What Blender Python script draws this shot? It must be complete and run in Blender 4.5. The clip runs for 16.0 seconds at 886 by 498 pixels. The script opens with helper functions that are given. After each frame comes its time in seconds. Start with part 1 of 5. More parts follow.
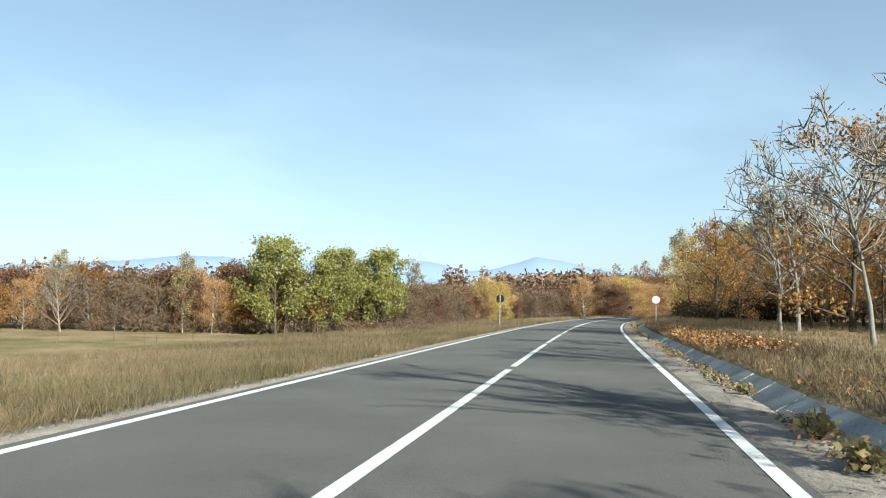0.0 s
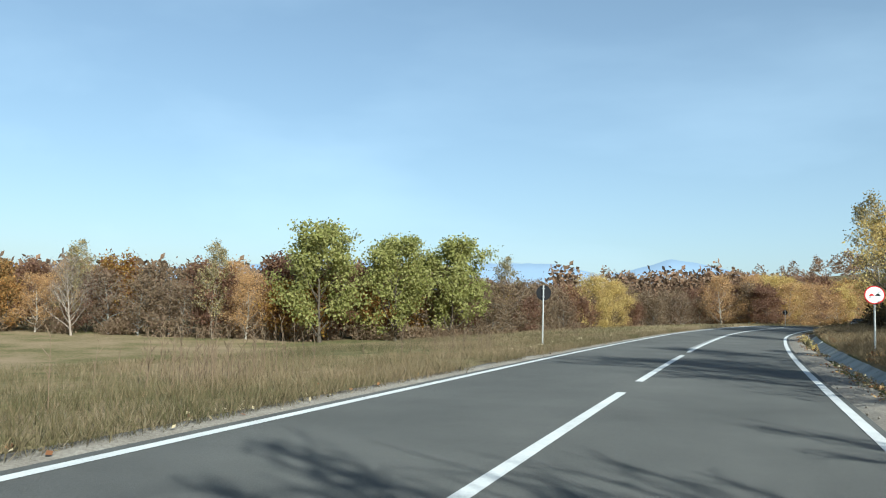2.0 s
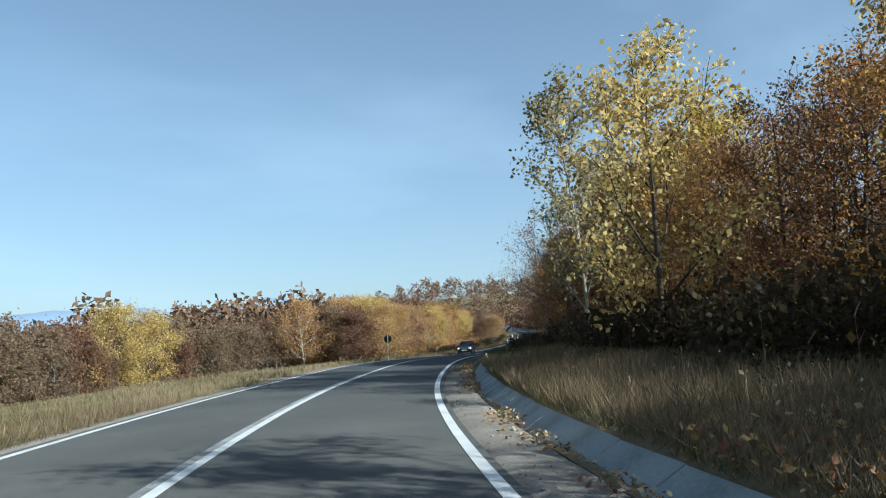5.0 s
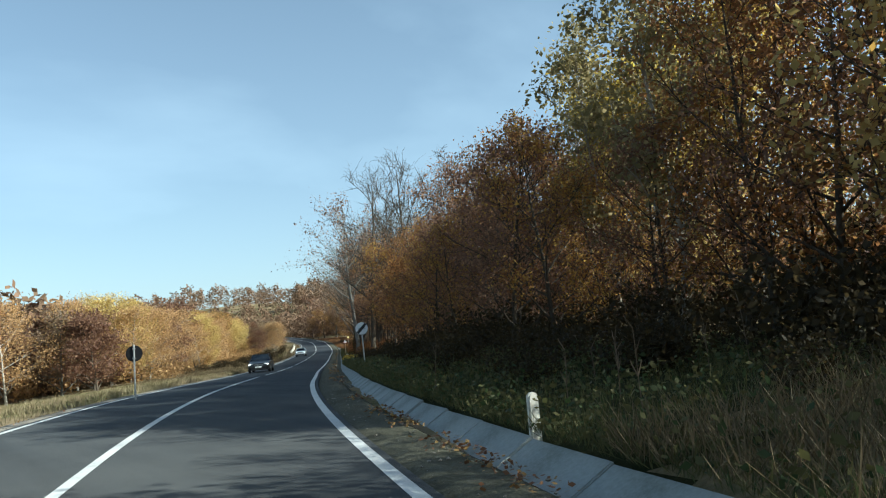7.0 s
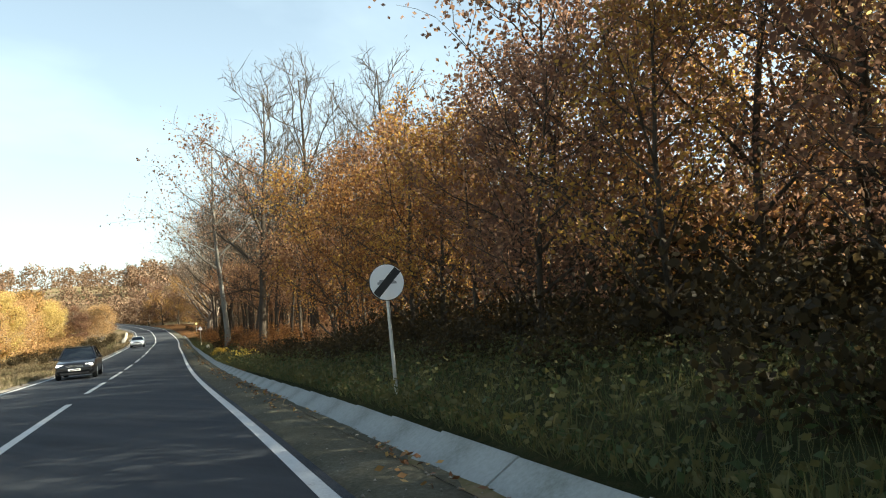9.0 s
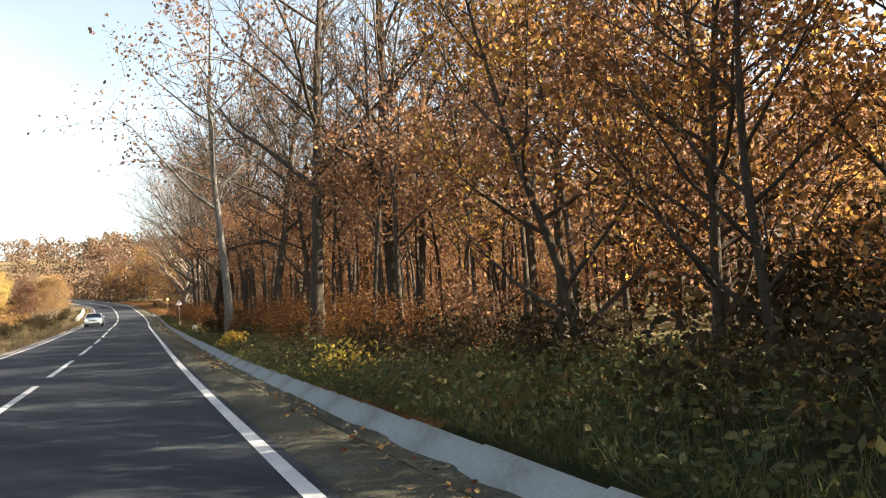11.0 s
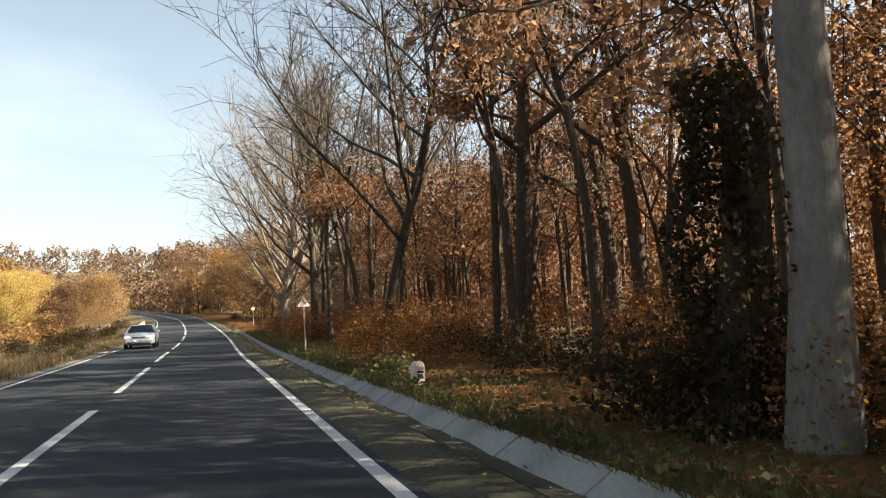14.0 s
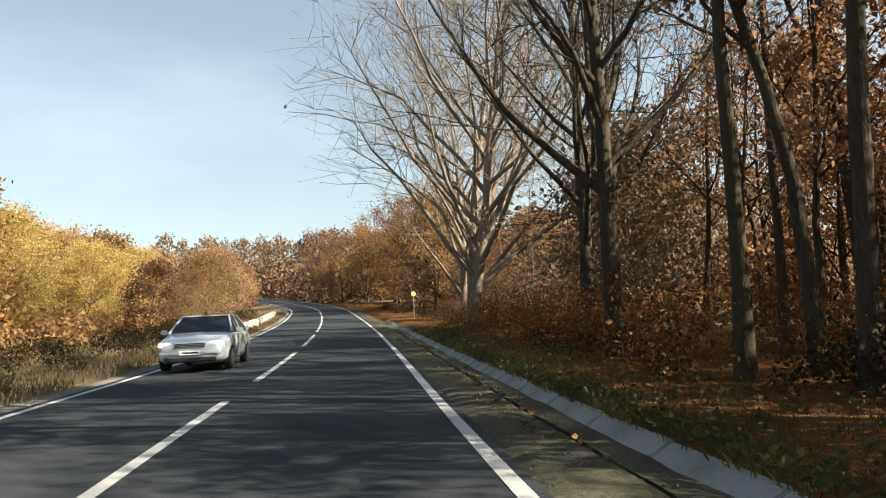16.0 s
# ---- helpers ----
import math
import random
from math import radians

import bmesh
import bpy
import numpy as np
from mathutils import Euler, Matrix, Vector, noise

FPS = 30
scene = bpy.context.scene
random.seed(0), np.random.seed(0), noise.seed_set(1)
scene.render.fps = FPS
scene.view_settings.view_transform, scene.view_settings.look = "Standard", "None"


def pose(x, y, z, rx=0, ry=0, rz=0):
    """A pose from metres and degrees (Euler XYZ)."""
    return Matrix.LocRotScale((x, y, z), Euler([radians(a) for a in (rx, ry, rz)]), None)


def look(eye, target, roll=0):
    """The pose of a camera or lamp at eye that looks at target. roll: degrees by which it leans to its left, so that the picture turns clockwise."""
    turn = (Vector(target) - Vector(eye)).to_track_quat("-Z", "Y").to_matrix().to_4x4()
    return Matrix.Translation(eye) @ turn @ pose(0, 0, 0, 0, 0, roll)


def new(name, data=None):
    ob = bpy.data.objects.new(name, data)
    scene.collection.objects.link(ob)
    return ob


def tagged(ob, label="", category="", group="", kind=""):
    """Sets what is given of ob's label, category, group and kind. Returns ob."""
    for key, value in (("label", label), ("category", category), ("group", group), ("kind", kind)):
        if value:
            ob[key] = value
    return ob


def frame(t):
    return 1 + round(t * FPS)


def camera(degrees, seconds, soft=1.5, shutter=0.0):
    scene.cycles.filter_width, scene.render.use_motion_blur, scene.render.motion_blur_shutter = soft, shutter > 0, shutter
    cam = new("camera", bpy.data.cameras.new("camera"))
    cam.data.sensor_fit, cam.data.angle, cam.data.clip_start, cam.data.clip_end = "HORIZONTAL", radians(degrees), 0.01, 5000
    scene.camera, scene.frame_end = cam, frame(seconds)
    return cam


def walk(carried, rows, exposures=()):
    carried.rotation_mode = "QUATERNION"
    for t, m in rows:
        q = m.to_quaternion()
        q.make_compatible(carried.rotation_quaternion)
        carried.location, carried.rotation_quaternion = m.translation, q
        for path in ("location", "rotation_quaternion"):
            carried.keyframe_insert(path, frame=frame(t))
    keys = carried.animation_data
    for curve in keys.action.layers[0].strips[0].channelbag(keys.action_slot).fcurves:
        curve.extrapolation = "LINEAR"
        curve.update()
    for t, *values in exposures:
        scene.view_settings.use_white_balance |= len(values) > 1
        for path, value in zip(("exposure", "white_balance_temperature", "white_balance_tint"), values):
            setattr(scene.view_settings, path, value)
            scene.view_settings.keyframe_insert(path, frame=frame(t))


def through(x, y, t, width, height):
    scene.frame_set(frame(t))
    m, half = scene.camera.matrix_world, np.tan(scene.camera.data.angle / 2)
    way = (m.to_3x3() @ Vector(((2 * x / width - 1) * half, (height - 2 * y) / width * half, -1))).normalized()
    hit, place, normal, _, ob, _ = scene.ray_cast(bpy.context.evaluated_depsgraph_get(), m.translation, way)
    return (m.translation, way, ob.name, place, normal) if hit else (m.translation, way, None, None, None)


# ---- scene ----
# Camera: a drive along a country road in autumn.
cam = camera(60.98, 16.0, soft=1.1)
# seconds, x, y, z, heading (left of +y), pitch (up), roll (leaning left)
PATH = [
    (0.0, 0.00, -0.00, 1.34, -0.00, 4.37, 1.18),
    (0.5, 1.42, 6.78, 1.35, -0.96, 5.11, 0.20),
    (1.0, 2.73, 13.35, 1.36, 2.70, 4.85, 0.40),
    (1.5, 4.02, 19.84, 1.36, 6.86, 5.25, 0.83),
    (2.0, 5.38, 26.33, 1.36, 9.80, 4.38, 1.59),
    (2.5, 6.84, 32.87, 1.35, 8.74, 3.96, 1.10),
    (3.0, 8.24, 39.42, 1.35, 3.28, 3.36, 1.36),
    (3.5, 9.76, 46.19, 1.35, -5.01, 4.21, 1.13),
    (4.0, 11.29, 52.92, 1.35, -12.14, 4.77, 0.74),
    (4.5, 12.95, 59.55, 1.35, -16.13, 6.16, -1.44),
    (5.0, 14.64, 66.16, 1.37, -20.44, 7.02, -2.98),
    (5.5, 16.37, 72.76, 1.39, -25.06, 7.34, -3.89),
    (6.0, 18.16, 79.25, 1.41, -29.73, 7.28, -4.36),
    (6.5, 20.07, 85.54, 1.44, -34.18, 6.98, -4.61),
    (7.0, 22.13, 91.56, 1.48, -38.15, 6.58, -4.83),
    (7.5, 24.33, 97.29, 1.52, -41.62, 6.08, -5.03),
    (8.0, 26.73, 102.64, 1.57, -44.77, 5.25, -5.35),
    (8.5, 29.30, 107.96, 1.60, -47.52, 4.82, -5.13),
    (9.0, 32.02, 113.25, 1.60, -49.86, 4.80, -4.39),
    (9.5, 34.85, 118.51, 1.57, -51.64, 4.90, -3.51),
    (10.0, 37.73, 123.75, 1.52, -52.69, 4.83, -2.88),
    (10.5, 40.62, 128.96, 1.44, -52.86, 4.31, -2.89),
    (11.0, 43.51, 134.15, 1.35, -52.15, 3.33, -3.53),
    (11.5, 46.38, 139.39, 1.27, -52.36, 3.43, -2.79),
    (12.0, 49.44, 144.86, 1.19, -52.91, 3.09, -3.66),
    (12.5, 52.57, 150.45, 1.13, -54.41, 2.47, -3.82),
    (13.0, 55.74, 156.09, 1.09, -54.33, 3.14, -4.20),
    (13.5, 59.15, 161.96, 1.07, -50.48, 3.76, -3.38),
    (14.0, 62.52, 167.89, 1.07, -47.30, 5.08, -2.95),
    (14.5, 65.99, 173.63, 1.08, -44.62, 4.18, -4.06),
    (15.0, 69.40, 179.60, 1.10, -40.68, 4.55, -3.17),
    (15.5, 73.10, 186.07, 1.14, -38.11, 5.41, -2.77),
    (16.0, 76.87, 192.69, 1.19, -36.70, 5.03, -2.54),
]


def aimed(x, y, z, yaw, pitch, roll):
    a, b = radians(yaw), radians(pitch)
    way = Vector((-math.sin(a) * math.cos(b), math.cos(a) * math.cos(b), math.sin(b)))
    eye = Vector((x, y, z))
    return look(eye, eye + way, roll)


# seconds, stops, kelvin, tint
EXPOSURES = [(0.0, 1.45, 6000, 1), (0.5, 1.34, 5700, 0), (1.0, 1.27, 5700, 0), (2.0, 1.18, 5600, -2), (3.0, 1.16, 5700, -3), (4.5, 1.12, 5400, 0), (7.0, 1.4, 5700, -5), (8.0, 1.85, 6400, -5), (10.5, 2.3, 7300, 10), (11.0, 2.36, 7300, 10), (12.0, 2.6, 6900, 10), (12.5, 2.55, 7000, 10), (13.5, 2.4, 7200, 10), (14.0, 1.95, 7400, 8), (15.0, 1.82, 7300, 7), (16.0, 1.66, 7050, 5)]
walk(cam, [(t, aimed(*row)) for t, *row in PATH], EXPOSURES)

# ---- light ----
SUN_AZ, SUN_EL = 143.0, 29.0          # clockwise from +y, above the horizon
world = bpy.data.worlds.new("sky")
scene.world = world
world.use_nodes = True
wn, wl = world.node_tree.nodes, world.node_tree.links
wn.clear()
w_out = wn.new("ShaderNodeOutputWorld")
w_bg = wn.new("ShaderNodeBackground")
w_sky = wn.new("ShaderNodeTexSky")
w_sky.sky_type = "NISHITA"
w_sky.sun_disc = False
w_sky.sun_elevation, w_sky.sun_rotation = radians(SUN_EL), radians(SUN_AZ)
w_sky.air_density, w_sky.dust_density, w_sky.ozone_density = 1.0, 1.3, 0.9
w_bg.inputs["Strength"].default_value = 0.05
# thin high cirrus
w_co = wn.new("ShaderNodeTexCoord")
w_map = wn.new("ShaderNodeMapping")
w_map.inputs["Rotation"].default_value = (0.2, 0.3, 0.7)
w_map.inputs["Scale"].default_value = (1.2, 4.0, 5.0)
w_noise = wn.new("ShaderNodeTexNoise")
w_noise.inputs["Scale"].default_value, w_noise.inputs["Detail"].default_value = 1.3, 5.0
w_ramp = wn.new("ShaderNodeValToRGB")
w_ramp.color_ramp.elements[0].position, w_ramp.color_ramp.elements[1].position = 0.50, 0.85
w_ramp.color_ramp.elements[0].color, w_ramp.color_ramp.elements[1].color = (0.26, 0.26, 0.26, 1), (0.48, 0.48, 0.48, 1)
w_mix = wn.new("ShaderNodeMixRGB")
w_mix.inputs[2].default_value = (8.6, 10.2, 11.6, 1)
wl.new(w_co.outputs["Generated"], w_map.inputs[0])
wl.new(w_map.outputs[0], w_noise.inputs["Vector"])
wl.new(w_noise.outputs["Fac"], w_ramp.inputs[0])
w_sep = wn.new("ShaderNodeSeparateXYZ")
w_low = wn.new("ShaderNodeMapRange")
w_low.inputs["From Max"].default_value, w_low.inputs["To Min"].default_value, w_low.inputs["To Max"].default_value = 0.75, 1.2, 0.12
w_veil = wn.new("ShaderNodeMath")
w_veil.operation = "MULTIPLY"
wl.new(w_co.outputs["Generated"], w_sep.inputs[0])
wl.new(w_sep.outputs["Z"], w_low.inputs["Value"])
wl.new(w_ramp.outputs[0], w_veil.inputs[0])
wl.new(w_low.outputs[0], w_veil.inputs[1])
wl.new(w_veil.outputs[0], w_mix.inputs[0])
wl.new(w_sky.outputs[0], w_mix.inputs[1])
wl.new(w_mix.outputs[0], w_bg.inputs["Color"])
wl.new(w_bg.outputs[0], w_out.inputs[0])

sun = new("sun", bpy.data.lights.new("sun", "SUN"))
sun.data.energy, sun.data.angle, sun.data.color = 5.0, radians(0.6), (1.0, 0.93, 0.82)
_az, _el = radians(SUN_AZ), radians(SUN_EL)
sun_way = Vector((math.sin(_az) * math.cos(_el), math.cos(_az) * math.cos(_el), math.sin(_el)))
sun.matrix_world = look(sun_way * 50, (0, 0, 0))


# ---- materials ----
def material(name, rough=0.8, metal=0.0, spec=0.3):
    m = bpy.data.materials.new(name)
    m.use_nodes = True
    b = m.node_tree.nodes["Principled BSDF"]
    b.inputs["Roughness"].default_value = rough
    b.inputs["Metallic"].default_value = metal
    b.inputs["Specular IOR Level"].default_value = spec
    return m, m.node_tree.nodes, m.node_tree.links, b


def node(ns, kind, **values):
    n = ns.new(kind)
    for key, value in values.items():
        n.inputs[key.replace("_", " ")].default_value = value
    return n


def ramp(ns, stops):
    r = ns.new("ShaderNodeValToRGB")
    while len(r.color_ramp.elements) < len(stops):
        r.color_ramp.elements.new(0.5)
    for e, (p, c) in zip(r.color_ramp.elements, stops):
        e.position, e.color = p, (*c, 1)
    return r


def noisy(name, stops, scale=3.0, fine=40.0, fine_mix=0.35, bump=0.3, rough=0.9, spec=0.2, metal=0.0, stretch=(1, 1, 1), dist=0.02):
    """A surface with broad stains and a fine grain, both in object space."""
    m, ns, ls, b = material(name, rough, metal, spec)
    co = ns.new("ShaderNodeTexCoord")
    mp = ns.new("ShaderNodeMapping")
    mp.inputs["Scale"].default_value = stretch
    ls.new(co.outputs["Object"], mp.inputs[0])
    broad = node(ns, "ShaderNodeTexNoise", Scale=scale, Detail=6.0, Roughness=0.6)
    grain = node(ns, "ShaderNodeTexNoise", Scale=fine, Detail=4.0, Roughness=0.7)
    ls.new(mp.outputs[0], broad.inputs["Vector"])
    ls.new(mp.outputs[0], grain.inputs["Vector"])
    mix = ns.new("ShaderNodeMix")
    mix.inputs[0].default_value = fine_mix
    ls.new(broad.outputs["Fac"], mix.inputs[2])
    ls.new(grain.outputs["Fac"], mix.inputs[3])
    r = ramp(ns, stops)
    ls.new(mix.outputs[0], r.inputs[0])
    ls.new(r.outputs[0], b.inputs["Base Color"])
    bp = node(ns, "ShaderNodeBump", Strength=bump, Distance=dist)
    ls.new(grain.outputs["Fac"], bp.inputs["Height"])
    ls.new(bp.outputs[0], b.inputs["Normal"])
    return m


def leafy(name, colours, through=0.55, shift=0.25, rough=0.6, patch=0.0):
    """Leaves: each one takes a colour of the palette, each plant leans a little; light shines through."""
    m, ns, ls, b = material(name, rough, 0.0, 0.25)
    geo = ns.new("ShaderNodeNewGeometry")
    info = ns.new("ShaderNodeObjectInfo")
    add = ns.new("ShaderNodeMath")
    add.operation = "MULTIPLY_ADD"
    ls.new(info.outputs["Random"], add.inputs[0])
    add.inputs[1].default_value = shift
    sub = ns.new("ShaderNodeMath")
    sub.operation = "MULTIPLY_ADD"
    ls.new(geo.outputs["Random Per Island"], sub.inputs[0])
    sub.inputs[1].default_value = 1.0 - shift
    ls.new(sub.outputs[0], add.inputs[2])
    n = len(colours)
    r = ramp(ns, [(i / max(1, n - 1), c) for i, c in enumerate(colours)])
    if patch:
        spread = node(ns, "ShaderNodeTexNoise", Scale=0.16, Detail=3.0, Roughness=0.6)
        wide = node(ns, "ShaderNodeMapRange", From_Min=0.34, From_Max=0.66)
        mix = ns.new("ShaderNodeMix")
        mix.inputs[0].default_value = patch
        ls.new(geo.outputs["Position"], spread.inputs["Vector"])
        ls.new(spread.outputs["Fac"], wide.inputs["Value"])
        ls.new(add.outputs[0], mix.inputs[2])
        ls.new(wide.outputs[0], mix.inputs[3])
        ls.new(mix.outputs[0], r.inputs[0])
    else:
        ls.new(add.outputs[0], r.inputs[0])
    ls.new(r.outputs[0], b.inputs["Base Color"])
    tr = ns.new("ShaderNodeBsdfTranslucent")
    ls.new(r.outputs[0], tr.inputs["Color"])
    mx = ns.new("ShaderNodeMixShader")
    mx.inputs[0].default_value = through
    out = ns["Material Output"]
    ls.new(b.outputs[0], mx.inputs[1])
    ls.new(tr.outputs[0], mx.inputs[2])
    ls.new(mx.outputs[0], out.inputs[0])
    return m


def plain(name, colour, rough=0.5, metal=0.0, spec=0.4, vary=0.12):
    dark = tuple(c * (1 - vary) for c in colour)
    light = tuple(min(1, c * (1 + vary)) for c in colour)
    return noisy(name, [(0.3, dark), (0.7, light)], 4.0, 60.0, 0.4, 0.05, rough, spec, metal)


ASPHALT = noisy("asphalt", [(0.30, (0.056, 0.056, 0.052)), (0.5, (0.088, 0.087, 0.081)), (0.72, (0.130, 0.127, 0.116))], 0.35, 55.0, 0.48, 0.6, 0.9, 0.2)


def wood_shaded(m):
    """Wood shade put into the asphalt colour: darker, bluish from the bend on, ragged change."""
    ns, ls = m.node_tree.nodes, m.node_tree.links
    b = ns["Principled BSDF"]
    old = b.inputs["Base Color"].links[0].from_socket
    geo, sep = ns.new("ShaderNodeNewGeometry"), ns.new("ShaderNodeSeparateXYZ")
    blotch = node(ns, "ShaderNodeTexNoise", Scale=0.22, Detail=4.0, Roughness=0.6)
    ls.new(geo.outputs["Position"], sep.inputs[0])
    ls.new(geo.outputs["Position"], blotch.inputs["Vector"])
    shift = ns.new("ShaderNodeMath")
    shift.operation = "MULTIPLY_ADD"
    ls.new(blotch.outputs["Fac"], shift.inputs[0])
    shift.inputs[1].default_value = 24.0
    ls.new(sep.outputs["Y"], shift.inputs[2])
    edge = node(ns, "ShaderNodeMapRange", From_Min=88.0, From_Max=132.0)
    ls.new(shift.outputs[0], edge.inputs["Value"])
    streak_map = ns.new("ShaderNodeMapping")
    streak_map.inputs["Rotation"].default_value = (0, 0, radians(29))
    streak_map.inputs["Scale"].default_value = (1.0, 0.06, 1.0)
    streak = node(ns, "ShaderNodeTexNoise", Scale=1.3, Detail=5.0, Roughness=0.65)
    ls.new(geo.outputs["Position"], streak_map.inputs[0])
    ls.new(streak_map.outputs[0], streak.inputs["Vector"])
    shade_tone = ramp(ns, [(0.32, (0.024, 0.028, 0.034)), (0.5, (0.036, 0.041, 0.048)), (0.70, (0.058, 0.062, 0.066))])
    ls.new(streak.outputs["Fac"], shade_tone.inputs[0])
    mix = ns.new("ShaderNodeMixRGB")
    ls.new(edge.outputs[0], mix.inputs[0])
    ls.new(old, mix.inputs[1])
    ls.new(shade_tone.outputs[0], mix.inputs[2])
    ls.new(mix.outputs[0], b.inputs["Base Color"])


wood_shaded(ASPHALT)
PAINT = noisy("road_paint", [(0.30, (0.16, 0.16, 0.155)), (0.42, (0.47, 0.47, 0.455)), (0.7, (0.64, 0.64, 0.62))], 1.6, 34.0, 0.5, 0.2, 0.6, 0.4)
OLD_PAINT = noisy("worn_paint", [(0.40, (0.12, 0.12, 0.12)), (0.62, (0.36, 0.36, 0.35))], 1.5, 25.0, 0.5, 0.2, 0.8, 0.3)
GRAVEL = noisy("gravel", [(0.28, (0.096, 0.080, 0.064)), (0.5, (0.216, 0.192, 0.160)), (0.75, (0.336, 0.312, 0.272))], 1.1, 22.0, 0.6, 0.9, 0.95, 0.1)
DIRT = noisy("shoulder_dirt", [(0.28, (0.040, 0.038, 0.024)), (0.5, (0.085, 0.080, 0.056)), (0.75, (0.16, 0.15, 0.12))], 0.9, 18.0, 0.6, 0.9, 0.95, 0.1)
CONCRETE = noisy("concrete", [(0.25, (0.13, 0.135, 0.11)), (0.5, (0.29, 0.297, 0.275)), (0.75, (0.40, 0.405, 0.39))], 0.8, 18.0, 0.4, 0.4, 0.9, 0.2)
GROUND = noisy("dry_grass_ground", [(0.36, (0.070, 0.074, 0.030)), (0.45, (0.13, 0.112, 0.052)), (0.54, (0.205, 0.155, 0.092)), (0.68, (0.27, 0.20, 0.132))], 0.11, 3.0, 0.35, 0.8, 0.98, 0.05, dist=0.15)
LITTER = noisy("leaf_litter", [(0.28, (0.040, 0.024, 0.012)), (0.45, (0.120, 0.060, 0.024)), (0.6, (0.208, 0.096, 0.036)), (0.8, (0.128, 0.120, 0.040))], 0.5, 9.0, 0.6, 0.9, 0.98, 0.05, dist=0.1)
BARK_DARK = noisy("dark_bark", [(0.3, (0.030, 0.024, 0.018)), (0.7, (0.105, 0.085, 0.065))], 2.0, 18.0, 0.6, 0.8, 0.95, 0.1, stretch=(1, 1, 0.25), dist=0.05)
BARK_GREY = noisy("grey_bark", [(0.3, (0.10, 0.092, 0.08)), (0.55, (0.20, 0.19, 0.168)), (0.8, (0.30, 0.285, 0.255))], 1.6, 16.0, 0.5, 0.5, 0.95, 0.1, stretch=(1, 1, 0.5), dist=0.03)
BARK_BROWN = noisy("brown_bark", [(0.3, (0.11, 0.085, 0.065)), (0.55, (0.22, 0.18, 0.145)), (0.8, (0.36, 0.30, 0.24))], 1.6, 16.0, 0.5, 0.5, 0.95, 0.1, stretch=(1, 1, 0.4), dist=0.03)
BARK_PALE = noisy("pale_bark", [(0.3, (0.158, 0.137, 0.108)), (0.7, (0.346, 0.310, 0.259))], 2.0, 14.0, 0.5, 0.4, 0.9, 0.1, stretch=(1, 1, 0.5), dist=0.03)
L_ORANGE = leafy("orange_leaves", [(0.26, 0.11, 0.03), (0.44, 0.19, 0.045), (0.54, 0.28, 0.08), (0.39, 0.21, 0.075), (0.24, 0.15, 0.055)])
L_RUST = leafy("rust_leaves", [(0.14, 0.066, 0.040), (0.26, 0.122, 0.066), (0.35, 0.185, 0.10), (0.29, 0.17, 0.10), (0.18, 0.10, 0.068)], 0.65)
L_BROWN = leafy("brown_leaves", [(0.117, 0.070, 0.047), (0.195, 0.121, 0.082), (0.257, 0.172, 0.117), (0.187, 0.133, 0.078)])
L_YELLOW = leafy("yellow_leaves", [(0.38, 0.26, 0.07), (0.56, 0.42, 0.15), (0.64, 0.52, 0.21), (0.45, 0.32, 0.11)])
L_GOLD = leafy("golden_leaves", [(0.42, 0.24, 0.03), (0.60, 0.38, 0.05), (0.68, 0.46, 0.09), (0.50, 0.32, 0.06)], 0.45)
L_GREEN = leafy("olive_green_leaves", [(0.068, 0.082, 0.020), (0.136, 0.156, 0.037), (0.224, 0.231, 0.061), (0.306, 0.292, 0.102)], shift=0.1)
L_PALE = leafy("pale_yellow_leaves", [(0.272, 0.224, 0.080), (0.400, 0.336, 0.136), (0.448, 0.352, 0.176), (0.208, 0.176, 0.080)])
L_MIX = leafy("mixed_autumn_leaves", [(0.135, 0.122, 0.030), (0.35, 0.172, 0.043), (0.45, 0.285, 0.065), (0.24, 0.115, 0.045)], 0.68, shift=0.4)
# shrub green taken nearly black, carrying part of the wood's deep shade
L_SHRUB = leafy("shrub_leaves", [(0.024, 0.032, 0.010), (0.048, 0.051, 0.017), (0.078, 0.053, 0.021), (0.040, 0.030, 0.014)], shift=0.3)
L_GRASS = leafy("dry_grass_blades", [(0.052, 0.058, 0.019), (0.116, 0.107, 0.043), (0.184, 0.150, 0.080), (0.240, 0.180, 0.112)], 0.3, 0.0, patch=0.6)
L_BEECH = leafy("beech_leaves", [(0.25, 0.122, 0.06), (0.41, 0.21, 0.092), (0.50, 0.30, 0.125), (0.39, 0.23, 0.12), (0.25, 0.135, 0.08)], 0.6, 0.2)
L_UMBER = leafy("umber_leaves", [(0.20, 0.080, 0.026), (0.33, 0.140, 0.040), (0.42, 0.215, 0.060), (0.15, 0.066, 0.026)], 0.55, 0.2)
L_GILT = leafy("yellow_green_leaves", [(0.20, 0.17, 0.03), (0.42, 0.32, 0.05), (0.54, 0.42, 0.08), (0.34, 0.24, 0.05)], 0.65, 0.3)
L_TAN = leafy("tan_leaves", [(0.30, 0.18, 0.08), (0.45, 0.29, 0.13), (0.55, 0.37, 0.16), (0.40, 0.24, 0.11)], 0.5, 0.35)
# herb green darkened again, so the shade below the wood is in it
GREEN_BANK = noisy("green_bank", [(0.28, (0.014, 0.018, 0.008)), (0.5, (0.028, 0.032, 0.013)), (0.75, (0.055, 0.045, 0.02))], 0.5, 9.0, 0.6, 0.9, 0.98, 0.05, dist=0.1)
L_GRASS_OLIVE = leafy("olive_grass_blades", [(0.034, 0.038, 0.013), (0.070, 0.066, 0.026), (0.125, 0.098, 0.050), (0.20, 0.145, 0.085)], 0.3, 0.0, patch=0.6)
